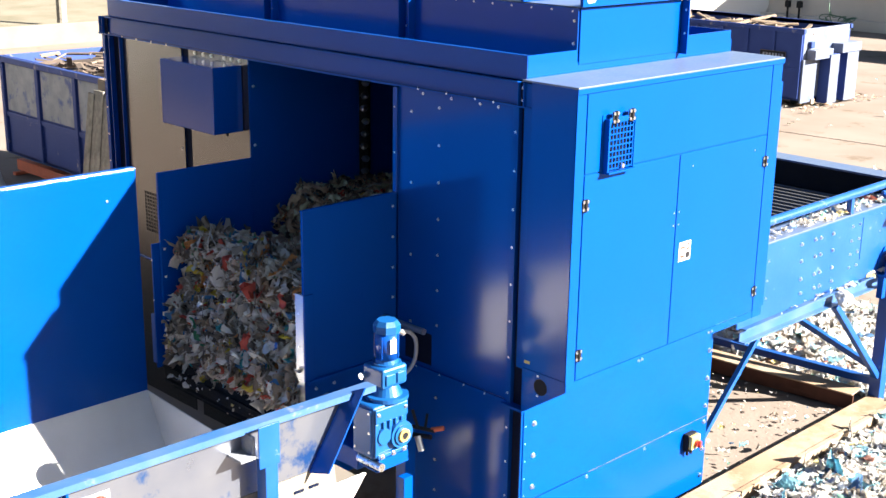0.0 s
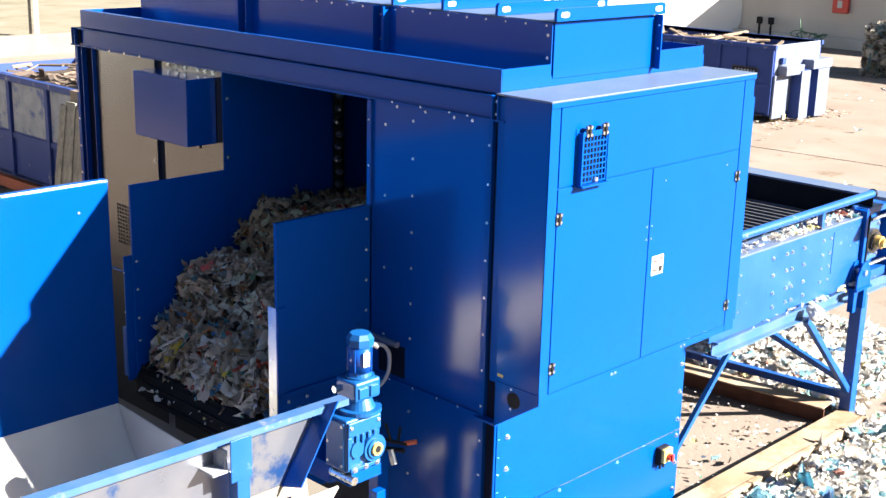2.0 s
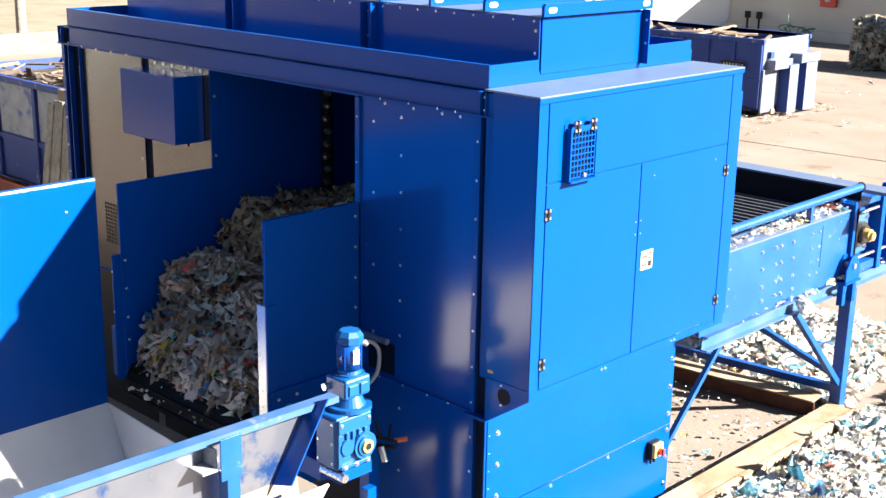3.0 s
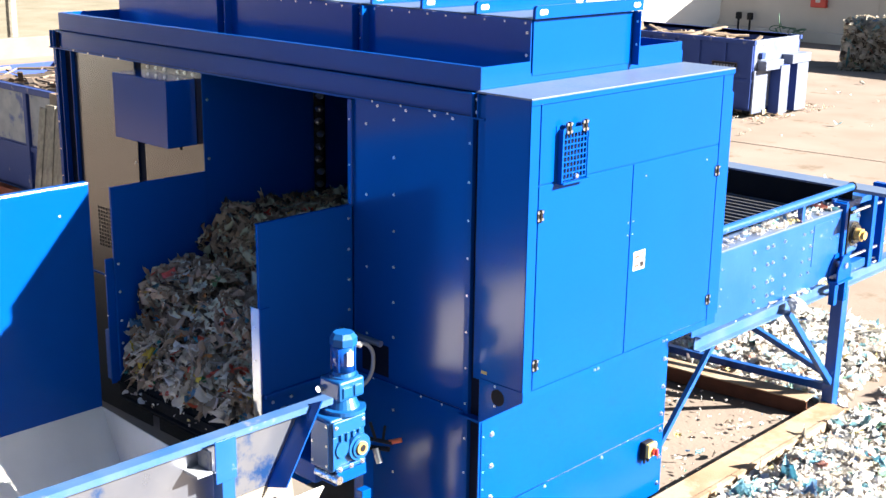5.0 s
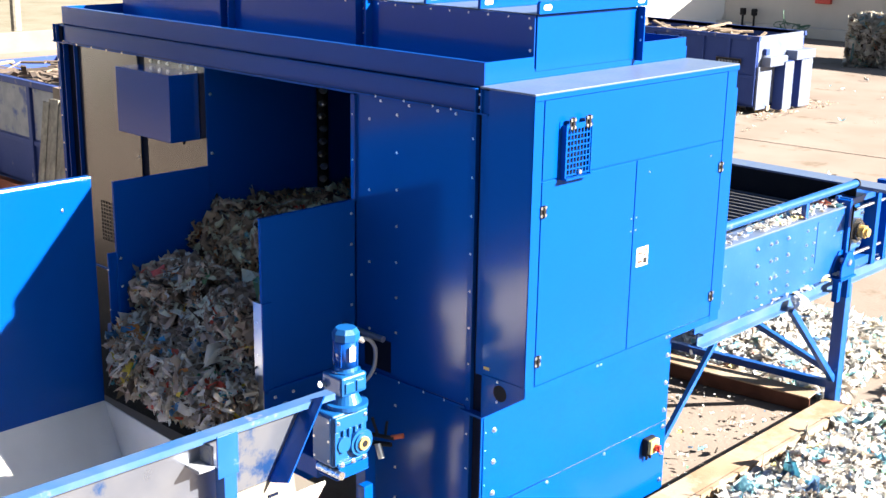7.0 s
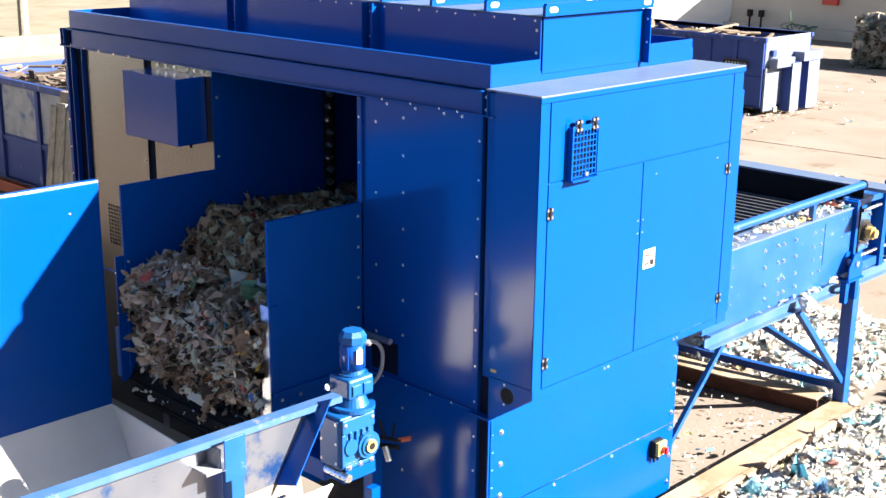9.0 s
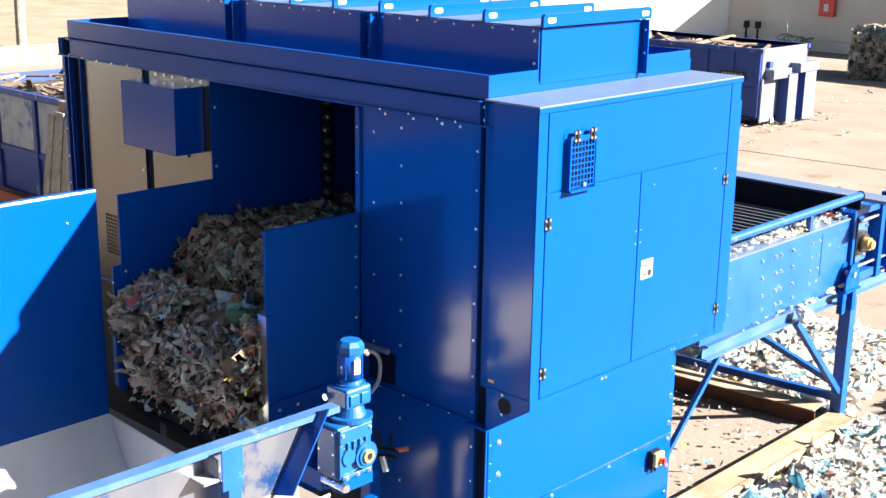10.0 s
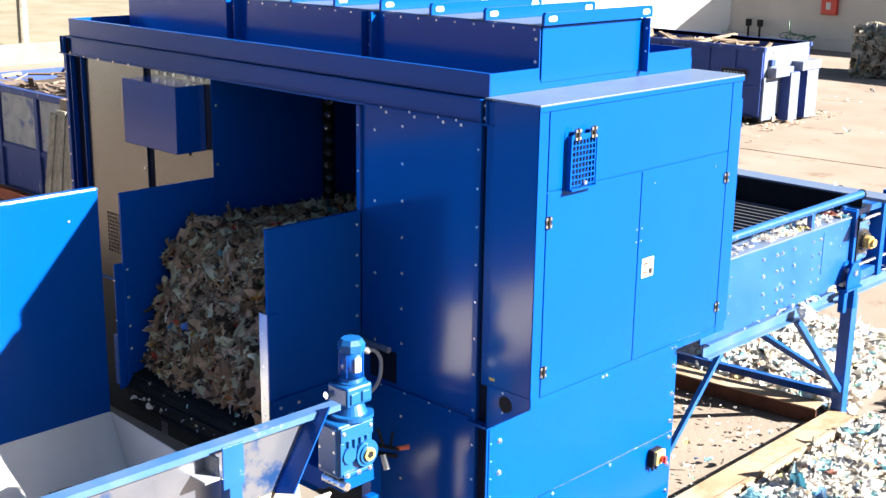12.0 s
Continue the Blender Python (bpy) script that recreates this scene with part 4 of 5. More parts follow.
def gear_motor():
    g = thing("gear_motor", "light blue geared electric motor mounted upright", "gear motor")
    ax, ay = -1.20, -0.82
    bm = bmesh.new()
    tube(bm, (ax, ay, 2.11), (ax, ay, 2.33), 0.10, 32)
    mot = part("motor", bm, MOTOR_DARK, g, "glossy dark blue motor body", True)
    for a in (20, 75, 130, 185, 240, 295):
        part("cooling_fin", box(bmesh.new(), 0.096, 0.108, -0.005, 0.005, 2.12, 2.32, 0.001, Matrix.Translation((ax, ay, 0)) @ pose(0, 0, 0, 0, 0, a)), MOTOR_DARK, mot)
    part("name_plate", box(bmesh.new(), 0.102, 0.110, -0.028, 0.028, 2.17, 2.29, 0.0, Matrix.Translation((ax, ay, 0)) @ pose(0, 0, 0, 0, 0, -12)), WHITE, mot, "blank white name plate")
    bm = bmesh.new()
    tube(bm, (ax, ay, 2.33), (ax, ay, 2.39), 0.112, 8)
    tube(bm, (ax, ay, 2.39), (ax, ay, 2.43), 0.112, 8, 0.085)
    part("fan_cover", bm, MOTOR_BLUE, mot)
    bm = bmesh.new()
    tube(bm, (ax, ay, 2.07), (ax, ay, 2.11), 0.10, 20, 0.088)
    tube(bm, (ax, ay, 2.06), (ax, ay, 2.075), 0.12, 24)
    box(bm, ax - 0.13, ax + 0.12, ay - 0.15, ay + 0.12, 1.89, 2.06, 0.022)
    box(bm, ax + 0.11, ax + 0.135, ay - 0.12, ay - 0.03, 1.92, 2.01, 0.006)
    box(bm, ax + 0.11, ax + 0.135, ay + 0.0, ay + 0.08, 1.92, 2.01, 0.006)
    part("reduction_stage", bm, MOTOR_BLUE, g)
    part("plug", tube(bmesh.new(), (ax - 0.1, ay - 0.19, 1.96), (ax - 0.1, ay - 0.15, 1.96), 0.03, 8), ZINC, g)
    bm = bmesh.new()
    tube(bm, (ax, ay, 1.80), (ax, ay, 1.89), 0.13, 24, 0.09)
    tube(bm, (ax, ay, 1.765), (ax, ay, 1.80), 0.18, 28)
    part("adapter_flange", bm, MOTOR_BLUE, g)
    # right-angle gear housing
    X = -1.08
    bm = bmesh.new()
    box(bm, X - 0.26, X, -1.07, -0.70, 1.31, 1.765, 0.018)
    box(bm, X, X + 0.022, -1.06, -0.71, 1.62, 1.75, 0.012)
    box(bm, X, X + 0.016, -1.06, -1.02, 1.33, 1.62, 0.006)
    for i in range(4):
        box(bm, X, X + 0.022, -0.98 + 0.065 * i, -0.955 + 0.065 * i, 1.52, 1.63, 0.005)
    hs = part("gear_housing", bm, MOTOR_BLUE, g)
    cover = boxpart("side_cover", MOTOR_BLUE, hs, X - 0.235, X - 0.02, -1.082, -1.07, 1.34, 1.74, 0.006)
    bolts_front(cover, [(x, -1.082, z) for x in (X - 0.215, X - 0.04) for z in (1.37, 1.54, 1.71)], 0.9)
    bolts_side(hs, [(X + 0.022, y, 1.70) for y in (-1.03, -0.74)], 1.0)
    bm = bmesh.new()
    tube(bm, (X - 0.01, -0.79, 1.47), (X + 0.04, -0.79, 1.47), 0.115, 32)
    tube(bm, (X + 0.04, -0.79, 1.47), (X + 0.055, -0.79, 1.47), 0.085, 32)
    big = part("bearing_cover", bm, MOTOR_BLUE, hs)
    part("bearing_cover", tube(bmesh.new(), (X - 0.01, -0.97, 1.50), (X + 0.03, -0.97, 1.50), 0.068, 28), MOTOR_BLUE, hs)
    part("bushing", tube(bmesh.new(), (X + 0.055, -0.79, 1.47), (X + 0.075, -0.79, 1.47), 0.055, 24), BRASS, hs, "yellowed shaft bushing")
    # Bore shade is a black disc on the shaft end.
    part("shaft_bore", tube(bmesh.new(), (X + 0.075, -0.79, 1.47), (X + 0.078, -0.79, 1.47), 0.03, 20), BLACK, hs)
    bm = bmesh.new()
    box(bm, X - 0.20, X + 0.02, -1.05, -0.70, 1.20, 1.215, 0.003)
    box(bm, X - 0.0, X + 0.014, -1.02, -0.70, 1.20, 1.30, 0.003)
    box(bm, X - 0.20, X - 0.19, -1.02, -0.70, 1.20, 1.30, 0.003)
    arm = part("torque_arm", bm, BLUE, g)
    part("arm_bolt", tube(bmesh.new(), (X - 0.22, -1.03, 1.255), (X + 0.06, -1.03, 1.255), 0.036, 14), ZINC, arm)
    boxpart("foot_lug", MOTOR_BLUE, hs, X - 0.02, X + 0.03, -1.04, -0.72, 1.315, 1.35, 0.006)
    bolts_side(hs, [(X + 0.03, y, 1.333) for y in (-1.0, -0.88, -0.76)], 1.3)
    part("drive_shaft", tube(bmesh.new(), (-2.03, -0.79, 1.47), (X - 0.24, -0.79, 1.47), 0.06, 20), STEEL, g)
    boxpart("console", BLUE, g, -2.02, -1.36, -1.0, -0.6, 1.10, 1.28, 0.01)
    cv = bpy.data.curves.new("cable", "CURVE")
    cv.dimensions, cv.bevel_depth, cv.bevel_resolution = "3D", 0.017, 3
    sp = cv.splines.new("BEZIER")
    sp.bezier_points.add(4)
    for b, co in zip(sp.bezier_points, ((ax + 0.02, ay + 0.14, 2.31), (ax + 0.06, ay + 0.22, 2.27), (ax + 0.06, ay + 0.27, 2.12), (ax + 0.04, ay + 0.22, 1.96), (ax - 0.05, ay + 0.12, 1.86))):
        b.co, b.handle_left_type, b.handle_right_type = co, "AUTO", "AUTO"
    cv.materials.append(RUBBER)
    ob = new("cable", cv)
    ob.parent = g
    part("terminal", tube(bmesh.new(), (ax + 0.02, ay + 0.08, 2.33), (ax + 0.03, ay + 0.16, 2.28), 0.024, 12), ZINC, g)
    # wiring on a post beside the motor
    w = thing("cable_cluster", "short black and orange cables on a blue post", "cables")
    w.matrix_basis = pose(-1.30, -0.42, 0.35)
    boxpart("post", BLUE, w, -0.16, -0.04, -0.06, 0.06, -0.35, 0.95, 0.004)
    boxpart("post", BLUE, w, 0.02, 0.10, -0.20, -0.10, -0.35, 0.60, 0.004)
    for p, q, r, mt in (((-0.05, 0, 0.98), (0.2, 0.05, 1.0), 0.018, BLACK), ((-0.05, 0, 0.9), (0.16, 0.05, 0.93), 0.022, BLACK), ((0.17, 0.05, 1.0), (0.26, 0.1, 1.03), 0.022, ORANGE),
                        ((0.05, 0, 1.0), (-0.02, 0, 1.14), 0.014, BLACK), ((0.05, 0.0, 0.92), (0.10, 0, 0.80), 0.03, STEEL), ((0.1, 0.04, 1.0), (0.06, 0.1, 1.10), 0.012, BLACK)):
        part("cable", tube(bmesh.new(), p, q, r, 10), mt, w)
    part("shaft", tube(bmesh.new(), (-0.74, 0.30, 1.72), (-0.2, 0.30, 1.72), 0.028, 12), STEEL, w)


gear_motor()


def infeed():
    c = thing("infeed_conveyor", "blue steel infeed conveyor with a black slatted belt", "conveyor")
    X = -0.25
    p = boxpart("side_plate", BLUE_WORN, c, X - 0.012, X, 2.86, 5.88, 1.70, 2.48, 0.003)
    bolts_side(p, [(X, y + 0.02 * j, z - 0.004 * j) for y in (3.95, 4.22, 4.33, 4.58) for j, z in enumerate((2.36, 2.18, 1.99, 1.84))], 1.35)
    bolts_side(p, [(X, 3.34, z) for z in (2.30, 2.1, 1.92)], 0.8)
    bolts_side(p, [(X, y, z) for y in (5.0, 5.16) for z in (2.36, 2.20, 2.05, 1.9)], 1.1)
    bolts_side(p, [(X, y, z) for y in (5.62, 5.78) for z in (2.4, 2.2)], 0.8)
    boxpart("cover_plate", BLUE_WORN, c, X, X + 0.006, 5.22, 5.84, 1.95, 2.42, 0.002)
    boxpart("top_flange", DUST_SHEEN, c, X - 0.30, X + 0.01, 2.86, 6.1, 2.48, 2.50, 0.003)
    # Inner side painted near black for the shade inside the conveyor.
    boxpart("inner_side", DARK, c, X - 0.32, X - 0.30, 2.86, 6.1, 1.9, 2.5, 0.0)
    tb = part("guard_rail", tube(bmesh.new(), (X - 0.02, 2.86, 2.70), (X - 0.02, 6.08, 2.72), 0.045, 14), BLUE_WORN, c)
    part("rail_cap", tube(bmesh.new(), (X - 0.02, 6.08, 2.72), (X - 0.02, 6.10, 2.72), 0.055, 14), BLACK, tb)
    for y in (4.95,):
        boxpart("rail_post", BLUE_WORN, c, X - 0.06, X + 0.0, y - 0.03, y + 0.03, 2.50, 2.68, 0.002)
    boxpart("end_flange", DUST_SHEEN, c, -3.3, X + 0.70, 6.08, 6.40, 2.66, 2.70, 0.003)
    # End wall also takes its shade from the black colour.
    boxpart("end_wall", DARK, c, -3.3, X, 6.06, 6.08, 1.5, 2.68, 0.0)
    boxpart("far_side", BLUE_WORN, c, -3.32, -3.3, 2.86, 6.4, 1.5, 2.7, 0.0)
    boxpart("belt", DARK, c, -3.28, X - 0.32, 2.70, 6.06, 2.36, 2.39, 0.0)
    bm = bmesh.new()
    box(bm, -3.28, X - 0.32, -0.018, 0.018, 0.0, 0.03, 0.003)
    sl = shared("belt_slat", bm, BELT)
    for i in range(23):
        put("belt_slat", sl, c, pose(0, 2.74 + 0.145 * i, 2.39))
    # main beam: channel under the side plate
    bm = bmesh.new()
    box(bm, X - 0.12, X + 0.02, 3.0, 9.0, 1.66, 1.675, 0.002)
    box(bm, X - 0.12, X + 0.02, 3.0, 9.0, 1.52, 1.535, 0.002)
    box(bm, X - 0.06, X - 0.045, 3.0, 9.0, 1.535, 1.66, 0.0)
    part("main_beam", bm, BEAM, c)
    bm = bmesh.new()
    box(bm, -3.3, -3.15, 2.9, 9.0, 1.52, 1.675, 0.002)
    part("main_beam", bm, BLUE_WORN, c)
    for y in (6.02,):
        for x in (X - 0.10, -3.3):
            boxpart("leg", BLUE_WORN, c, x, x + 0.14, y, y + 0.14, 0.0, 1.52, 0.004)
            boxpart("foot_plate", BLUE_WORN, c, x - 0.04, x + 0.18, y - 0.04, y + 0.18, 0.0, 0.02, 0.002)
    part("brace", bar(bmesh.new(), (X - 0.02, 4.83, 1.50), (X - 0.02, 6.02, 0.36), 0.07, 0.07, 0.004), BLUE_WORN, c)
    part("cross_brace", bar(bmesh.new(), (X - 0.07, 6.08, 0.27), (-3.2, 6.08, 0.15), 0.09, 0.09, 0.004), BLUE_WORN, c)
    part("cross_brace", bar(bmesh.new(), (X - 0.07, 6.08, 0.42), (-2.5, 6.08, 1.14), 0.07, 0.07, 0.004), BLUE_WORN, c)
    part("strut", bar(bmesh.new(), (-0.55, 3.97, 1.52), (-0.55, 2.84, 0.43), 0.055, 0.05, 0.004), BLUE_WORN, c)
    boxpart("cross_beam", BLUE_WORN, c, -3.2, X - 0.1, 6.05, 6.13, 1.55, 1.66, 0.004)
    # tail bearing
    bm = bmesh.new()
    for dx in (0.0, 0.10):
        prism(bm, [(5.66, 1.69), (5.98, 1.69), (5.98, 1.84), (5.89, 1.99), (5.76, 1.99), (5.66, 1.84)], 0.022, Matrix(((0, 0, 1, X + dx), (1, 0, 0, 0), (0, 1, 0, 0), (0, 0, 0, 1))))
    box(bm, X, X + 0.14, 5.64, 6.0, 1.675, 1.70, 0.003)
    b = part("bearing_block", bm, BLUE, c)
    part("bearing_pin", tube(bmesh.new(), (X - 0.01, 5.825, 1.87), (X + 0.14, 5.825, 1.87), 0.035, 14), ZINC, b)
    boxpart("bearing_leg", BLUE, b, X + 0.03, X + 0.10, 5.66, 5.74, 1.42, 1.675, 0.003)
    boxpart("bearing_leg", BLUE, b, X + 0.03, X + 0.10, 5.90, 5.98, 1.42, 1.675, 0.003)
    t = boxpart("tail_frame", BLUE_WORN, c, X - 0.16, X - 0.12, 5.90, 6.95, 1.70, 2.58, 0.003)
    for y0, y1, z1 in ((5.86, 5.92, 2.56), (6.56, 6.66, 2.64), (6.86, 6.95, 2.64)):
        boxpart("tail_post", BLUE, t, X - 0.12, X + 0.05, y0, y1, 1.68, z1, 0.003)
    boxpart("tail_rail", BLUE_WORN, t, X - 0.12, X + 0.02, 5.93, 6.55, 2.50, 2.57, 0.003)
    boxpart("tail_rail", BLUE_WORN, t, X - 0.12, X + 0.02, 5.93, 6.55, 1.70, 1.80, 0.003)
    m = boxpart("bearing_mount", BEAM, t, X - 0.12, X - 0.06, 6.02, 6.46, 1.90, 2.38, 0.006)
    for y in (6.07, 6.41):
        for z in (1.96, 2.32):
            put("bolt", BOLT, m, Matrix.Translation((X - 0.06, y, z)) @ SIDE @ Matrix.Scale(1.6, 4))
    bm = bmesh.new()
    tube(bm, (X - 0.06, 6.24, 2.14), (X - 0.01, 6.24, 2.14), 0.15, 20)
    tube(bm, (X - 0.01, 6.24, 2.14), (X + 0.03, 6.24, 2.14), 0.11, 20)
    part("flange_bearing", bm, GREY_METAL, t)
    bm = bmesh.new()
    tube(bm, (X + 0.03, 6.24, 2.14), (X + 0.09, 6.24, 2.14), 0.075, 16)
    tube(bm, (X + 0.09, 6.24, 2.14), (X + 0.13, 6.24, 2.14), 0.05, 16)
    part("shaft_end", bm, BRASS, t, "orange shaft end")
    part("tension_rod", tube(bmesh.new(), (X + 0.0, 6.1, 1.88), (X + 0.0, 7.3, 1.88), 0.02, 8), ZINC, t)
    part("tension_rod", tube(bmesh.new(), (X + 0.0, 6.1, 2.42), (X + 0.0, 7.3, 2.42), 0.02, 8), ZINC, t)


infeed()


def rails():
    r = thing("steel_beam", "rusty flat steel beam lying on the yard", "beam", "rusty base beams")
    bm = bmesh.new()
    box(bm, -0.34, 0.02, -2.0, 6.05, 0.0, 0.10, 0.006)
    box(bm, -0.04, 0.02, -2.0, 6.05, 0.101, 0.112, 0.003)
    part("profile", bm, RUST, r)
    r = thing("steel_beam", "rusty brown steel channel lying across the yard", "beam", "rusty base beams")
    bm = bmesh.new()
    box(bm, -5.6, 0.0, 0.0, 0.02, 0.0, 0.185, 0.003)
    box(bm, -5.6, 0.0, 0.02, 0.24, 0.0, 0.02, 0.003)
    lay = pose(-0.36, 5.68, 0.0, 0, 0, 6.1)
    part("web", bm, SHADED_RUST, r).matrix_basis = lay
    part("top_flange", box(bmesh.new(), -5.6, 0.0, -0.04, 0.24, 0.187, 0.205, 0.003), RUST, r, "dusty tan top flange").matrix_basis = lay


rails()


# ---- yard things ----
def open_container(name, label, lx, wy, hz, ribs, light_end):
    """An open-topped roll-off container: long side to -y, its end to +x, corner at the origin."""
    c = thing(name, label, "container", "roll-off containers")
    t = 0.05
    boxpart("floor", NAVY, c, -lx, 0, 0, wy, 0.20, 0.26, 0.0)
    side = boxpart("long_side", NAVY, c, -lx, 0, 0, t, 0.22, hz, 0.004)
    boxpart("far_side", NAVY, c, -lx, 0, wy - t, wy, 0.22, hz, 0.004)
    boxpart("back_end", NAVY, c, -lx, -lx + t, t, wy - t, 0.22, hz, 0.004)
    end = boxpart("front_end", light_end, c, -t, 0, t, wy - t, 0.22, hz, 0.004)
    bm = bmesh.new()
    box(bm, -lx - 0.02, 0.04, -0.07, t, hz - 0.12, hz, 0.01)
    box(bm, -lx - 0.02, 0.04, wy - t, wy + 0.07, hz - 0.12, hz, 0.01)
    part("top_rail", bm, NAVY, c)
    for i in range(ribs):
        x = -0.08 - i * (lx - 0.16) / (ribs - 1)
        boxpart("rib", NAVY, c, x - 0.06, x + 0.06, -0.06, 0.0, 0.25, hz - 0.12, 0.008)
    boxpart("waist_rail", NAVY, c, -lx, 0, -0.04, 0.0, hz * 0.45, hz * 0.45 + 0.10, 0.006)
    for y in (0.55, wy - 0.75):
        boxpart("runner", RUST, c, -lx, 0.1, y, y + 0.18, 0.05, 0.20, 0.006)
        part("roller", tube(bmesh.new(), (-0.4, y - 0.12, 0.10), (-0.4, y + 0.02, 0.10), 0.10, 16), BLACK, c)
    return c


def right_container():
    c = open_container("waste_container", "navy blue open roll-off container full of broken timber", 6.2, 2.6, 2.2, 8, PALE)
    c.matrix_basis = pose(-12.0, 24.35, 0.0)
    boxpart("end_panel", PALE, c, 0.0, 0.06, 0.0, 0.75, 0.12, 1.35, 0.01, "pale scuffed end panel")
    for y0, y1 in ((1.0, 1.5), (1.95, 2.6)):
        # Navy gives the rib sides their shade; pale plates make the sunlit faces.
        rib = boxpart("end_rib", NAVY, c, 0.0, 0.33, y0, y1, 0.05, 1.45, 0.01)
        boxpart("end_panel", PALE, rib, 0.33, 0.342, y0, y1, 0.06, 1.44, 0.0, "pale scuffed end panel")
    boxpart("lifting_beam", PALE, c, 0.0, 0.3, 0.2, 1.2, 1.35, 1.62, 0.02)
    boxpart("lifting_beam", PALE, c, 0.0, 0.36, 1.6, 2.7, 1.45, 1.72, 0.02)
    boxpart("hook_plate", NAVY, c, 0.0, 0.12, 0.25, 0.45, 1.66, 1.84, 0.02)
    boxpart("sign", BLACK, c, -1.3, -0.5, -0.075, -0.062, 1.32, 1.52, 0.0, "dark sign plate with unreadable pale lettering")
    s = boxpart("sign_frame", TIMBER, c, -1.315, -0.485, -0.064, -0.061, 1.305, 1.535, 0.0)
    for i in range(7):
        boxpart("sign_bar", WORN, c, -1.22 + 0.1 * i, -1.16 + 0.1 * i, -0.080, -0.075, 1.37, 1.47, 0.0)
    boxpart("scrap_fill", CORE, c, -6.1, -0.06, 0.06, 2.5, 0.3, 1.9, 0.0)
    rng = np.random.default_rng(5)
    for i in range(46):
        bm = bmesh.new()
        L = rng.uniform(0.5, 1.7)
        box(bm, -L / 2, L / 2, -rng.uniform(0.03, 0.08), rng.uniform(0.03, 0.08), -0.02, 0.03, 0.003)
        pl = part("timber_board", bm, TIMBER, c)
        pl.matrix_basis = pose(-rng.uniform(0.5, 5.6), rng.uniform(0.4, 2.1), rng.uniform(1.9, 2.2), rng.uniform(-15, 15), rng.uniform(-14, 14), rng.uniform(0, 180))


right_container()


def left_container():
    c = open_container("waste_container", "old blue open container with paint worn grey", 4.6, 2.4, 2.2, 4, NAVY)
    c.matrix_basis = pose(-13.7, 4.0, 0.25)
    bm = bmesh.new()
    for i in range(3):
        x0 = -0.16 - i * 1.48
        box(bm, x0 - 1.30, x0 - 0.03, -0.012, -0.002, 1.12, 2.06, 0.0)
    part("worn_panel", bm, WORN, c, "grey worn panel")
    boxpart("inner_lining", BLUE, c, -4.5, -0.1, 2.33, 2.35, 0.3, 2.30, 0.0, "bright blue inside")
    boxpart("scrap_fill", CORE, c, -4.5, -0.1, 0.1, 2.3, 0.3, 1.95, 0.0)
    rng = np.random.default_rng(8)
    for i in range(90):
        L = rng.uniform(0.2, 0.8)
        pl = part("timber_board", box(bmesh.new(), -L / 2, L / 2, -0.05, 0.05, -0.015, 0.015, 0.002), TIMBER if i % 6 == 0 else DEBRIS, c)
        pl.matrix_basis = pose(-rng.uniform(0.2, 4.2) ** 1.0, rng.uniform(0.3, 2.0), rng.uniform(1.97, 2.25), rng.uniform(-25, 25), rng.uniform(-25, 25), rng.uniform(0, 180))
    bm = bmesh.new()
    tube(bm, (0.0, -0.03, 1.2), (0.0, -0.03, 1.75), 0.03, 8)
    part("latch_handle", bm, BLACK, c)
    f = thing("container_frame", "red oxide steel frame under the old container", "frame")
    for y in (4.2, 6.0):
        boxpart("rail", ORANGE, f, -18.4, -13.3, y, y + 0.15, 0.05, 0.27, 0.006)
    for x in (-18.2, -16.0, -13.8):
        boxpart("cross_rail", ORANGE, f, x, x + 0.12, 4.0, 6.3, 0.0, 0.06, 0.004)
    rg = thing("hose_ring", "pale hose coiled beside the container", "hose")
    bm = bmesh.new()
    for i in range(24):
        a, b = 2 * math.pi * i / 24, 2 * math.pi * (i + 1) / 24
        tube(bm, (-17.3 + 0.9 * math.cos(a), 3.0, 0.05 + 0.75 * math.sin(a) ** 2 * 0.9), (-17.3 + 0.9 * math.cos(b), 3.0, 0.05 + 0.75 * math.sin(b) ** 2 * 0.9), 0.06, 8)
    part("hose", bm, WHITE, rg)
    w = thing("plank_stack", "weathered grey planks leaning upright against the container", "planks")
    rng = np.random.default_rng(11)
    for i in range(6):
        bm = bmesh.new()
        box(bm, -0.1, 0.1, -0.02, 0.02, 0.0, 2.25, 0.004)
        pl = part("plank", bm, WOOD, w)
        pl.matrix_basis = pose(-13.95 + 0.2 * i, 3.3 + 0.02 * (i % 2), 0.12, -6, 4 - 1.3 * i, 0) @ pose(0, 0, rng.uniform(-0.1, 0.05))
    boxpart("cardboard", TIMBER, w, -13.9, -12.9, 3.70, 3.9, 0.1, 2.5, 0.01, "torn pale cardboard")


left_container()


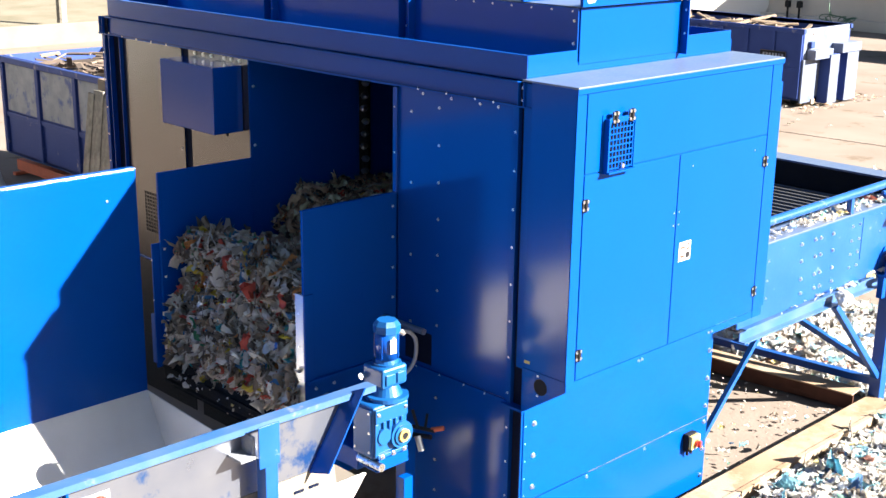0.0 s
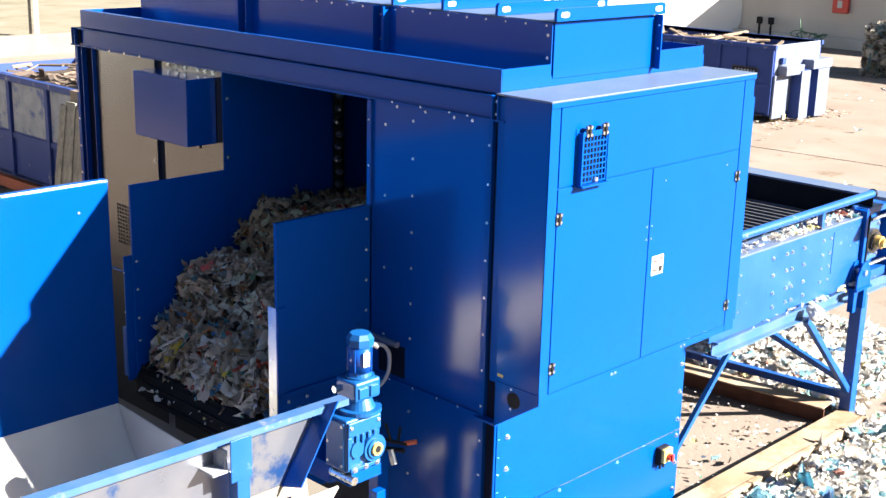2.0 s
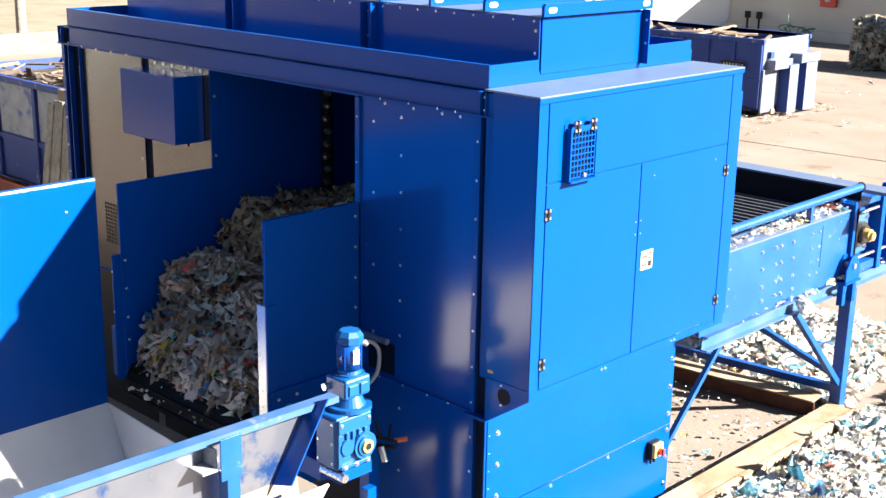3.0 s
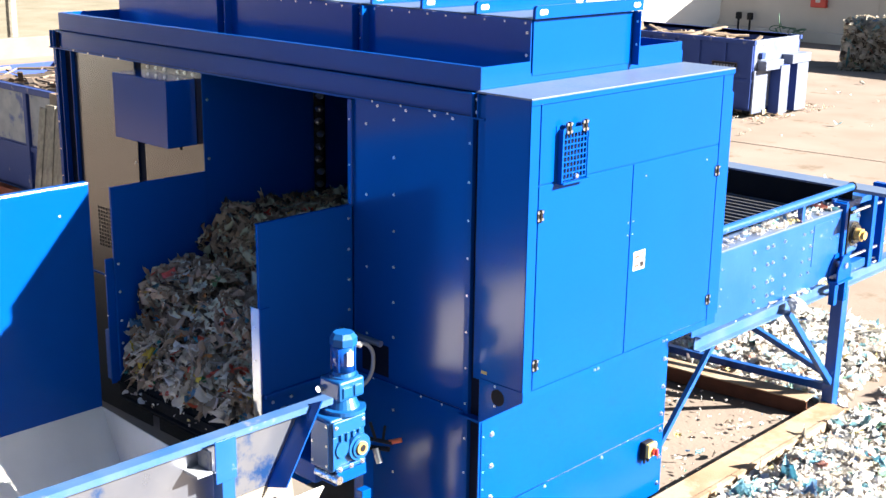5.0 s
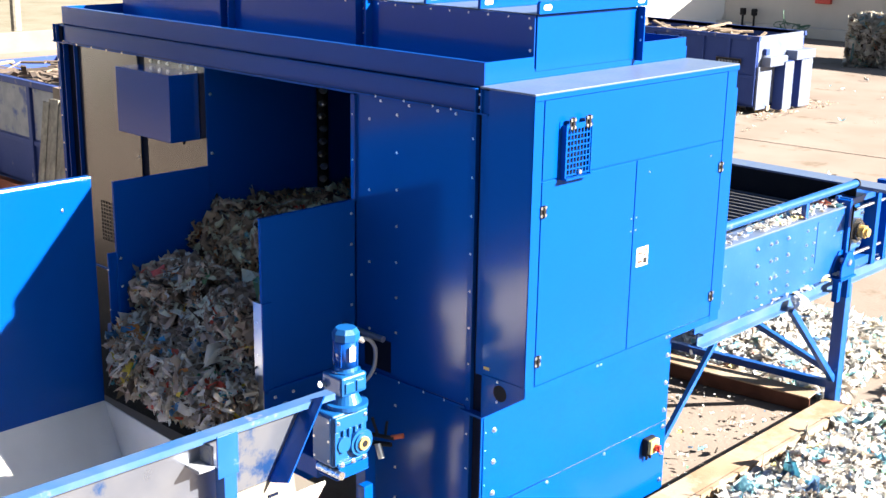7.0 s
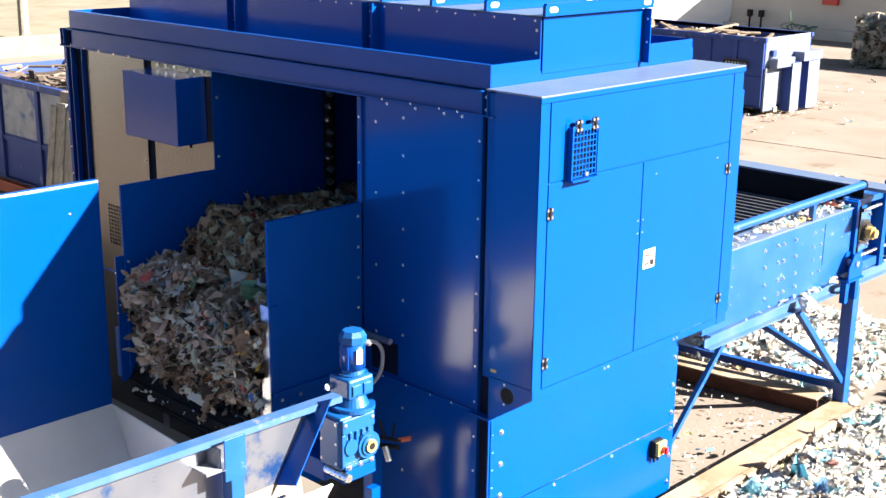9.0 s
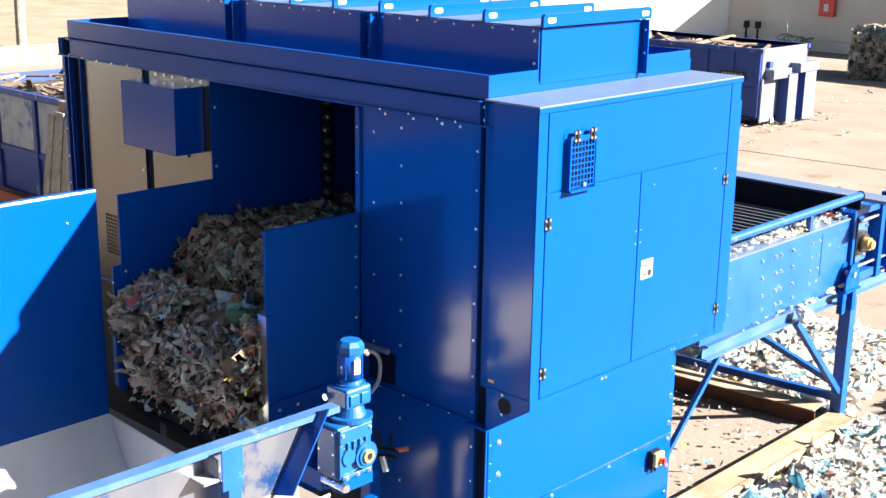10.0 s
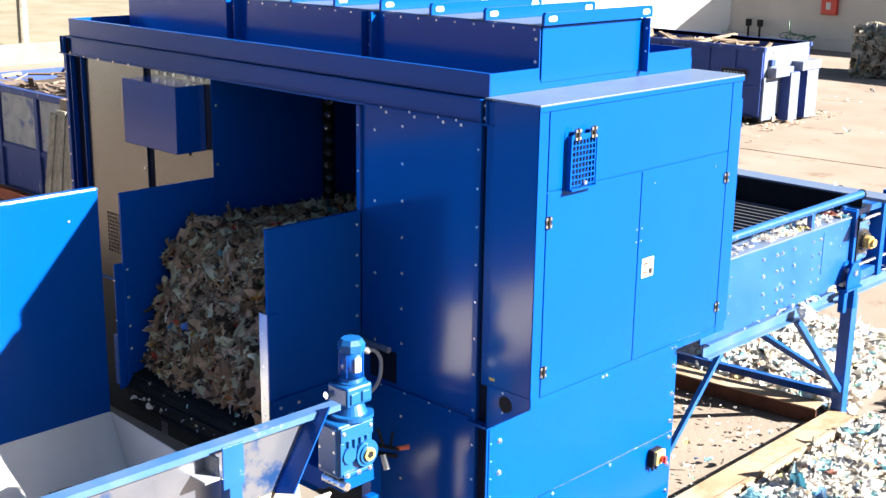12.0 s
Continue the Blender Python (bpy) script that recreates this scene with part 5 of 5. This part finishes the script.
def yard_details():
    p = thing("wooden_pole", "brown wooden pole standing beyond the boundary wall", "pole")
    part("shaft", tube(bmesh.new(), (-43.7, 18.5, 0), (-43.6, 18.5, 7.0), 0.22, 14, 0.18), WOOD, p)
    h = thing("fire_hose_box", "small red fire hose box on the concrete wall", "box")
    boxpart("case", RED, h, -21.30, -20.55, 45.35, 45.57, 1.55, 2.35, 0.03)
    boxpart("hose_window", WHITE, h, -21.05, -20.82, 45.33, 45.35, 1.78, 2.1, 0.01)
    for x in (-24.8, -24.2):
        v = thing("stand_pipe", "dark stand pipe with a valve before the concrete wall", "pipe", "stand pipes")
        part("pipe", tube(bmesh.new(), (x, 45.2, 0), (x, 45.2, 1.0), 0.05, 10), BLACK, v)
        boxpart("valve", BLACK, v, x - 0.12, x + 0.12, 45.1, 45.3, 0.8, 1.12, 0.03)
    g = thing("green_hose", "tangled green hose at the foot of the wall", "hose")
    rng = np.random.default_rng(2)
    for k in range(4):
        cv = bpy.data.curves.new("hose_loop", "CURVE")
        cv.dimensions, cv.bevel_depth = "3D", 0.02
        sp = cv.splines.new("BEZIER")
        sp.bezier_points.add(7)
        for i, b in enumerate(sp.bezier_points):
            a = i * 0.95 + k
            b.co = (-21.6 + 0.6 * math.cos(a) + rng.normal(0, 0.2), 44.3 + 0.3 * math.sin(a), 0.15 + 0.5 * abs(math.sin(a * 0.7)) + (0.9 if k == 1 and i == 3 else 0))
            b.handle_left_type = b.handle_right_type = "AUTO"
        cv.materials.append(GREEN)
        ob = new("hose_loop", cv)
        ob.parent = g
    w = thing("weed", "small yellow-green weed beside the conveyor", "plant")
    for i in range(9):
        bm = bmesh.new()
        bmesh.ops.create_circle(bm, cap_ends=True, segments=6, radius=0.035)
        lf = part("leaf", bm, LEAF, w)
        lf.matrix_basis = pose(-1.77 + rng.normal(0, 0.04), 6.2 + rng.normal(0, 0.04), 2.52 + 0.02 * i, rng.uniform(20, 80), 0, rng.uniform(0, 360)) @ Matrix.Diagonal((1.6, 0.6, 1, 1))
    part("stem", tube(bmesh.new(), (-1.77, 6.2, 2.48), (-1.77, 6.2, 2.7), 0.01, 6), LEAF, w)


yard_details()


def heap(name, label, x0, x1, y0, y1, height, count, size, mat, seed, shape=None, base=True):
    """A loose heap of film waste spread on the ground."""
    rng = np.random.default_rng(seed)
    pts, nrms = [], []

    def top(x, y):
        u, v = (x - x0) / (x1 - x0), (y - y0) / (y1 - y0)
        edge = min(1.0, 6 * min(u, 1 - u, v, 1 - v) + 0.05)
        return max(0.02, height * edge * (0.65 + 0.6 * noise.noise(Vector((x * 0.9, y * 0.9, seed)))))

    while len(pts) < count:
        x, y = rng.uniform(x0, x1), rng.uniform(y0, y1)
        if shape and not shape(x, y):
            continue
        pts.append((x, y, top(x, y) * rng.uniform(0.65, 1.0) + 0.03))
        nrms.append((0, 0, 1))
    v, f = scraps(rng, pts, nrms, size, 0.32, 0.2, balls=0.06)
    ob = mesh_from(name, v, f, mat, smooth=True)
    tagged(ob, label, "waste", kind="stuff")
    if not base:
        return ob
    n = 30
    bm = bmesh.new()
    g = [[bm.verts.new((x0 + (x1 - x0) * i / n, y0 + (y1 - y0) * j / n, 0)) for i in range(n + 1)] for j in range(n + 1)]
    for row in g:
        for q in row:
            ok = (not shape) or shape(q.co.x, q.co.y)
            q.co.z = top(q.co.x, q.co.y) * 0.9 if ok else -0.05
    for a, b in zip(g, g[1:]):
        for i in range(n):
            bm.faces.new((a[i], a[i + 1], b[i + 1], b[i]))
    part("heap_base", bm, HEAPBASE, ob)
    return ob


HEAPBASE = material("heap_dirt", (0.464, 0.432, 0.376), 0.95, second=(0.288, 0.248, 0.200), scale=9, amount=0.9, bump=0.01, bump_scale=30)
heap("film_waste", "heap of pale film waste spread beside the rusty beam", 0.02, 3.6, 1.5, 8.2, 0.24, 13000, 0.082, WASTE_PALE, 21, lambda x, y: x > 0.10 + 0.09 * math.sin(5 * y) + 0.05 * math.sin(13 * y))
heap("film_waste", "loose film waste lying under the infeed conveyor", -4.6, -0.35, 6.15, 9.2, 0.22, 6500, 0.10, WASTE_PALE, 22)
heap("film_waste", "heap of film waste behind the conveyor tail", -0.5, 3.2, 8.0, 13.0, 0.40, 3200, 0.14, WASTE_PALE, 23)
heap("film_waste", "scattered paper scraps on the yard concrete", -16, -2, 12, 36, 0.03, 45, 0.08, WASTE_PALE, 24, base=False)
heap("film_waste", "crumbs and scraps trodden into the concrete under the conveyor", -2.4, -0.1, 1.6, 5.4, 0.015, 420, 0.028, WASTE_PALE, 26, base=False)
heap("film_waste", "scraps gathered round the foot of the container", -13.5, -11.2, 23.6, 28.0, 0.04, 220, 0.07, WASTE_DULL, 25, base=False)


def flange_litter():
    rng = np.random.default_rng(31)
    pts = [(-0.25 - rng.uniform(0.02, 0.28), y, 2.505 + rng.uniform(0, 0.025)) for y in np.concatenate([rng.normal(4.8, 0.4, 130), rng.uniform(3.0, 6.0, 120)])]
    pts += [(-0.25 + rng.uniform(-0.08, 0.05), y, 1.69 + rng.uniform(0, 0.05)) for y in np.concatenate([rng.normal(5.5, 0.25, 50), rng.uniform(3.6, 7.0, 60)])]
    v, f = scraps(rng, pts, [(0, 0, 1)] * len(pts), 0.036, 0.5, 0.3)
    tagged(mesh_from("film_scraps", v, f, WASTE_PALE), "torn film scraps lying on the conveyor flanges", "waste", kind="stuff")
    b = thing("plastic_bag", "white crumpled plastic bag caught on the beam", "plastic bag")
    bm = bmesh.new()
    bmesh.ops.create_icosphere(bm, subdivisions=4, radius=0.085)
    for q in bm.verts:
        q.co *= 1 + 0.45 * noise.noise(q.co * 14) + 0.16 * noise.noise(q.co * 45)
    ob = part("film", bm, WHITE, b)
    ob.matrix_basis = pose(-0.15, 4.78, 1.62)


flange_litter()


def far_bale():
    b = waste_chunk("waste_bale", "pale film waste bale standing before the concrete wall", [(-1.3, 0.05), (1.3, 0.05), (1.3, 1.6), (0.9, 1.75), (-0.9, 1.72), (-1.25, 1.55)], 1.3, 5000, 0.13, WASTE_TAN, 41, rough=0.2, layers=0.05, relief=0.06, ends=0.4)
    b.matrix_basis = pose(-14.6, 38.6, 0.0, 0, 0, 12)


WASTE_TAN = waste_material("tan_film_waste", [(a, (c[0] * 0.85, c[1] * 0.8, c[2] * 0.72)) for a, c in PALES], dirty=0.5)
far_bale()

# ---- waste in the outlet ----
# outlines (y, z) about the head roller's edge at y -0.95, z 1.35
CHUNK_A = waste_chunk("waste_bale", "colourful torn film waste breaking off the bale",
                      [(0.58, 1.12), (0.18, 1.16), (0.08, 1.06), (0.15, 0.82), (0.0, 0.50), (-0.08, 0.18), (0.0, -0.06), (0.22, 0.02), (0.42, 0.06), (0.5, 0.5)],
                      1.0, 13000, 0.066, WASTE_BRIGHT, 51, accents=34, hang=40, strands=10)
CHUNK_B = waste_chunk("waste_bale", "grey torn film waste at the front of the bale",
                      [(0.95, 0.88), (0.66, 0.97), (0.46, 0.90), (0.40, 0.76), (0.39, 0.60), (0.42, 0.35), (0.44, 0.04), (0.85, 0.04), (0.95, 0.4), (1.0, 0.75)],
                      1.0, 13000, 0.068, WASTE_DULL, 52, accents=18, hang=90, strands=18)
CHUNK_C = waste_chunk("waste_bale", "packed grey brown film bale pushed through the outlet",
                      [(2.9, 1.28), (1.20, 1.37), (0.63, 1.35), (0.42, 1.22), (0.33, 1.10), (0.38, 0.85), (0.24, 0.63), (0.14, 0.35), (0.07, 0.05), (2.9, 0.04)],
                      1.02, 18000, 0.056, WASTE_BROWN, 53, strips=0.55, accents=14, hang=90, strands=26, sides=(0.7, 1, 1, 1, 1, 1, 1, 1, 0.05, 0.02))
CHUNK_L = waste_chunk("waste_bale", "loose dirty film waste lying on the outlet belt",
                      [(0.62, 0.48), (0.28, 0.42), (0.06, 0.40), (0.05, 0.26), (0.0, 0.10), (0.10, 0.0), (0.6, 0.03)],
                      1.0, 5000, 0.075, WASTE_BRIGHT, 54, accents=22, hang=30, strands=4)


def small_clump(seed, half, mat, label):
    w, d, h = half
    ring = [(d * math.cos(a), h * math.sin(a)) for a in np.linspace(0, 2 * math.pi, 9)[:-1]]
    return waste_chunk("waste_clump", label, ring, w, 380, 0.085, mat, seed, rough=0.10, layers=0.07, spread=1.0, accents=5, ends=0.3)


LOOSE_A = [small_clump(60 + i, h, WASTE_DULL if i % 3 else WASTE_BRIGHT, "loose falling clump of torn film waste") for i, h in enumerate(((0.42, 0.24, 0.22), (0.46, 0.26, 0.24), (0.4, 0.24, 0.2), (0.42, 0.22, 0.2), (0.36, 0.2, 0.22), (0.3, 0.2, 0.2), (0.34, 0.2, 0.18), (0.26, 0.18, 0.16)))]
LOOSE_B = [small_clump(80 + i, h, WASTE_DULL, "loose falling clump of grey film waste") for i, h in enumerate(((0.36, 0.2, 0.22), (0.42, 0.22, 0.2), (0.3, 0.2, 0.2), (0.28, 0.16, 0.16)))]


def motions():
    # the packed bale creeps out of the outlet
    walk(CHUNK_C, [(t, pose(-3.13, -0.95 + 0.075 * (12.0 - t), 1.35)) for t in (0.0, 4.0, 8.0, 12.0)])
    walk(CHUNK_A, [(t, pose(-3.10, y, z, rx)) for t, y, z, rx in (
        (0.0, -0.95, 1.35, 0), (0.5, -0.96, 1.35, 7), (0.8, -0.96, 1.34, 16), (1.0, -1.04, 1.31, 30), (1.1, -1.18, 1.29, 43),
        (1.2, -1.28, 1.10, 55), (1.3, -1.40, 0.72, 68), (1.4, -1.55, 0.42, 80), (1.5, -1.70, 0.25, 88), (1.6, -1.95, 0.22, 92), (1.75, -3.6, 0.22, 100), (2.1, -6.3, 0.22, 100), (12.0, -6.3, 0.22, 100))])
    walk(CHUNK_B, [(t, pose(-3.12, y, z, rx)) for t, y, z, rx in (
        (0.0, -0.76, 1.35, 0), (2.5, -0.95, 1.35, 0), (6.0, -1.21, 1.34, 0), (7.5, -1.29, 1.33, 3), (9.0, -1.35, 1.32, 8), (9.5, -1.36, 1.30, 9),
        (10.0, -1.40, 1.20, 12), (10.6, -1.44, 1.15, 18), (10.8, -1.46, 1.00, 24), (10.9, -1.48, 0.88, 30), (11.0, -1.50, 0.72, 37), (11.1, -1.54, 0.58, 44), (11.2, -1.62, 0.30, 55), (11.3, -1.85, 0.18, 68),
        (11.45, -2.75, 0.18, 85), (11.7, -4.2, 0.18, 95), (12.0, -6.3, 0.18, 95))])
    walk(CHUNK_L, [(t, pose(-3.11, y, z, rx)) for t, y, z, rx in (
        (0.0, -0.70, 1.36, 0), (1.2, -0.82, 1.36, 0), (1.6, -0.90, 1.36, 0), (2.5, -0.95, 1.36, 0), (5.0, -1.04, 1.35, 2), (6.0, -1.10, 1.33, 5), (6.5, -1.15, 1.30, 9), (7.0, -1.22, 1.24, 15),
        (7.3, -1.32, 1.12, 30), (7.5, -1.48, 0.85, 55), (7.7, -1.62, 0.40, 80), (7.9, -1.9, 0.22, 90), (8.3, -4.0, 0.22, 95), (8.7, -6.3, 0.22, 95), (12.0, -6.3, 0.22, 95))])
    starts = ((-3.45, -0.70, 1.50), (-3.30, -0.85, 1.55), (-3.0, -0.75, 1.50), (-3.6, -0.80, 1.45), (-2.8, -0.80, 1.50), (-3.5, -0.7, 1.75), (-3.2, -0.70, 1.80), (-2.9, -0.72, 1.75))
    for i, (ob, (x, y, z)) in enumerate(zip(LOOSE_A, starts)):
        a = 1.02 + 0.05 * i
        walk(ob, [(0.0, pose(x, y + 0.15, z)), (a, pose(x, y + 0.08, z, 5)), (a + 0.15, pose(x, y - 0.20, z - 0.12, 30)), (a + 0.3, pose(x, y - 0.65, z - 0.45, 65)),
                  (a + 0.45, pose(x, y - 0.95, 0.48, 100)), (a + 0.6, pose(x, y - 1.1, 0.25, 105)), (a + 1.2, pose(x, -6.0, 0.25, 110)), (12.0, pose(x, -6.0, 0.25, 110))])
    starts = ((-3.55, -0.70, 1.50), (-3.2, -0.80, 1.45), (-2.9, -0.75, 1.5), (-3.5, -0.62, 1.8))
    for i, (ob, (x, y, z)) in enumerate(zip(LOOSE_B, starts)):
        a = 10.98 + 0.12 * i
        walk(ob, [(0.0, pose(x, y + 0.35, z)), (2.0, pose(x, y + 0.2, z)), (a, pose(x, y - 0.10, z, 6)), (a + 0.15, pose(x, y - 0.35, z - 0.12, 30)), (a + 0.3, pose(x, y - 0.6, z - 0.4, 65)),
                  (a + 0.45, pose(x, y - 0.85, 0.70, 95)), (a + 0.6, pose(x, y - 1.0, 0.40, 105)), (12.0, pose(x, y - 1.3, 0.25, 105))])


motions()
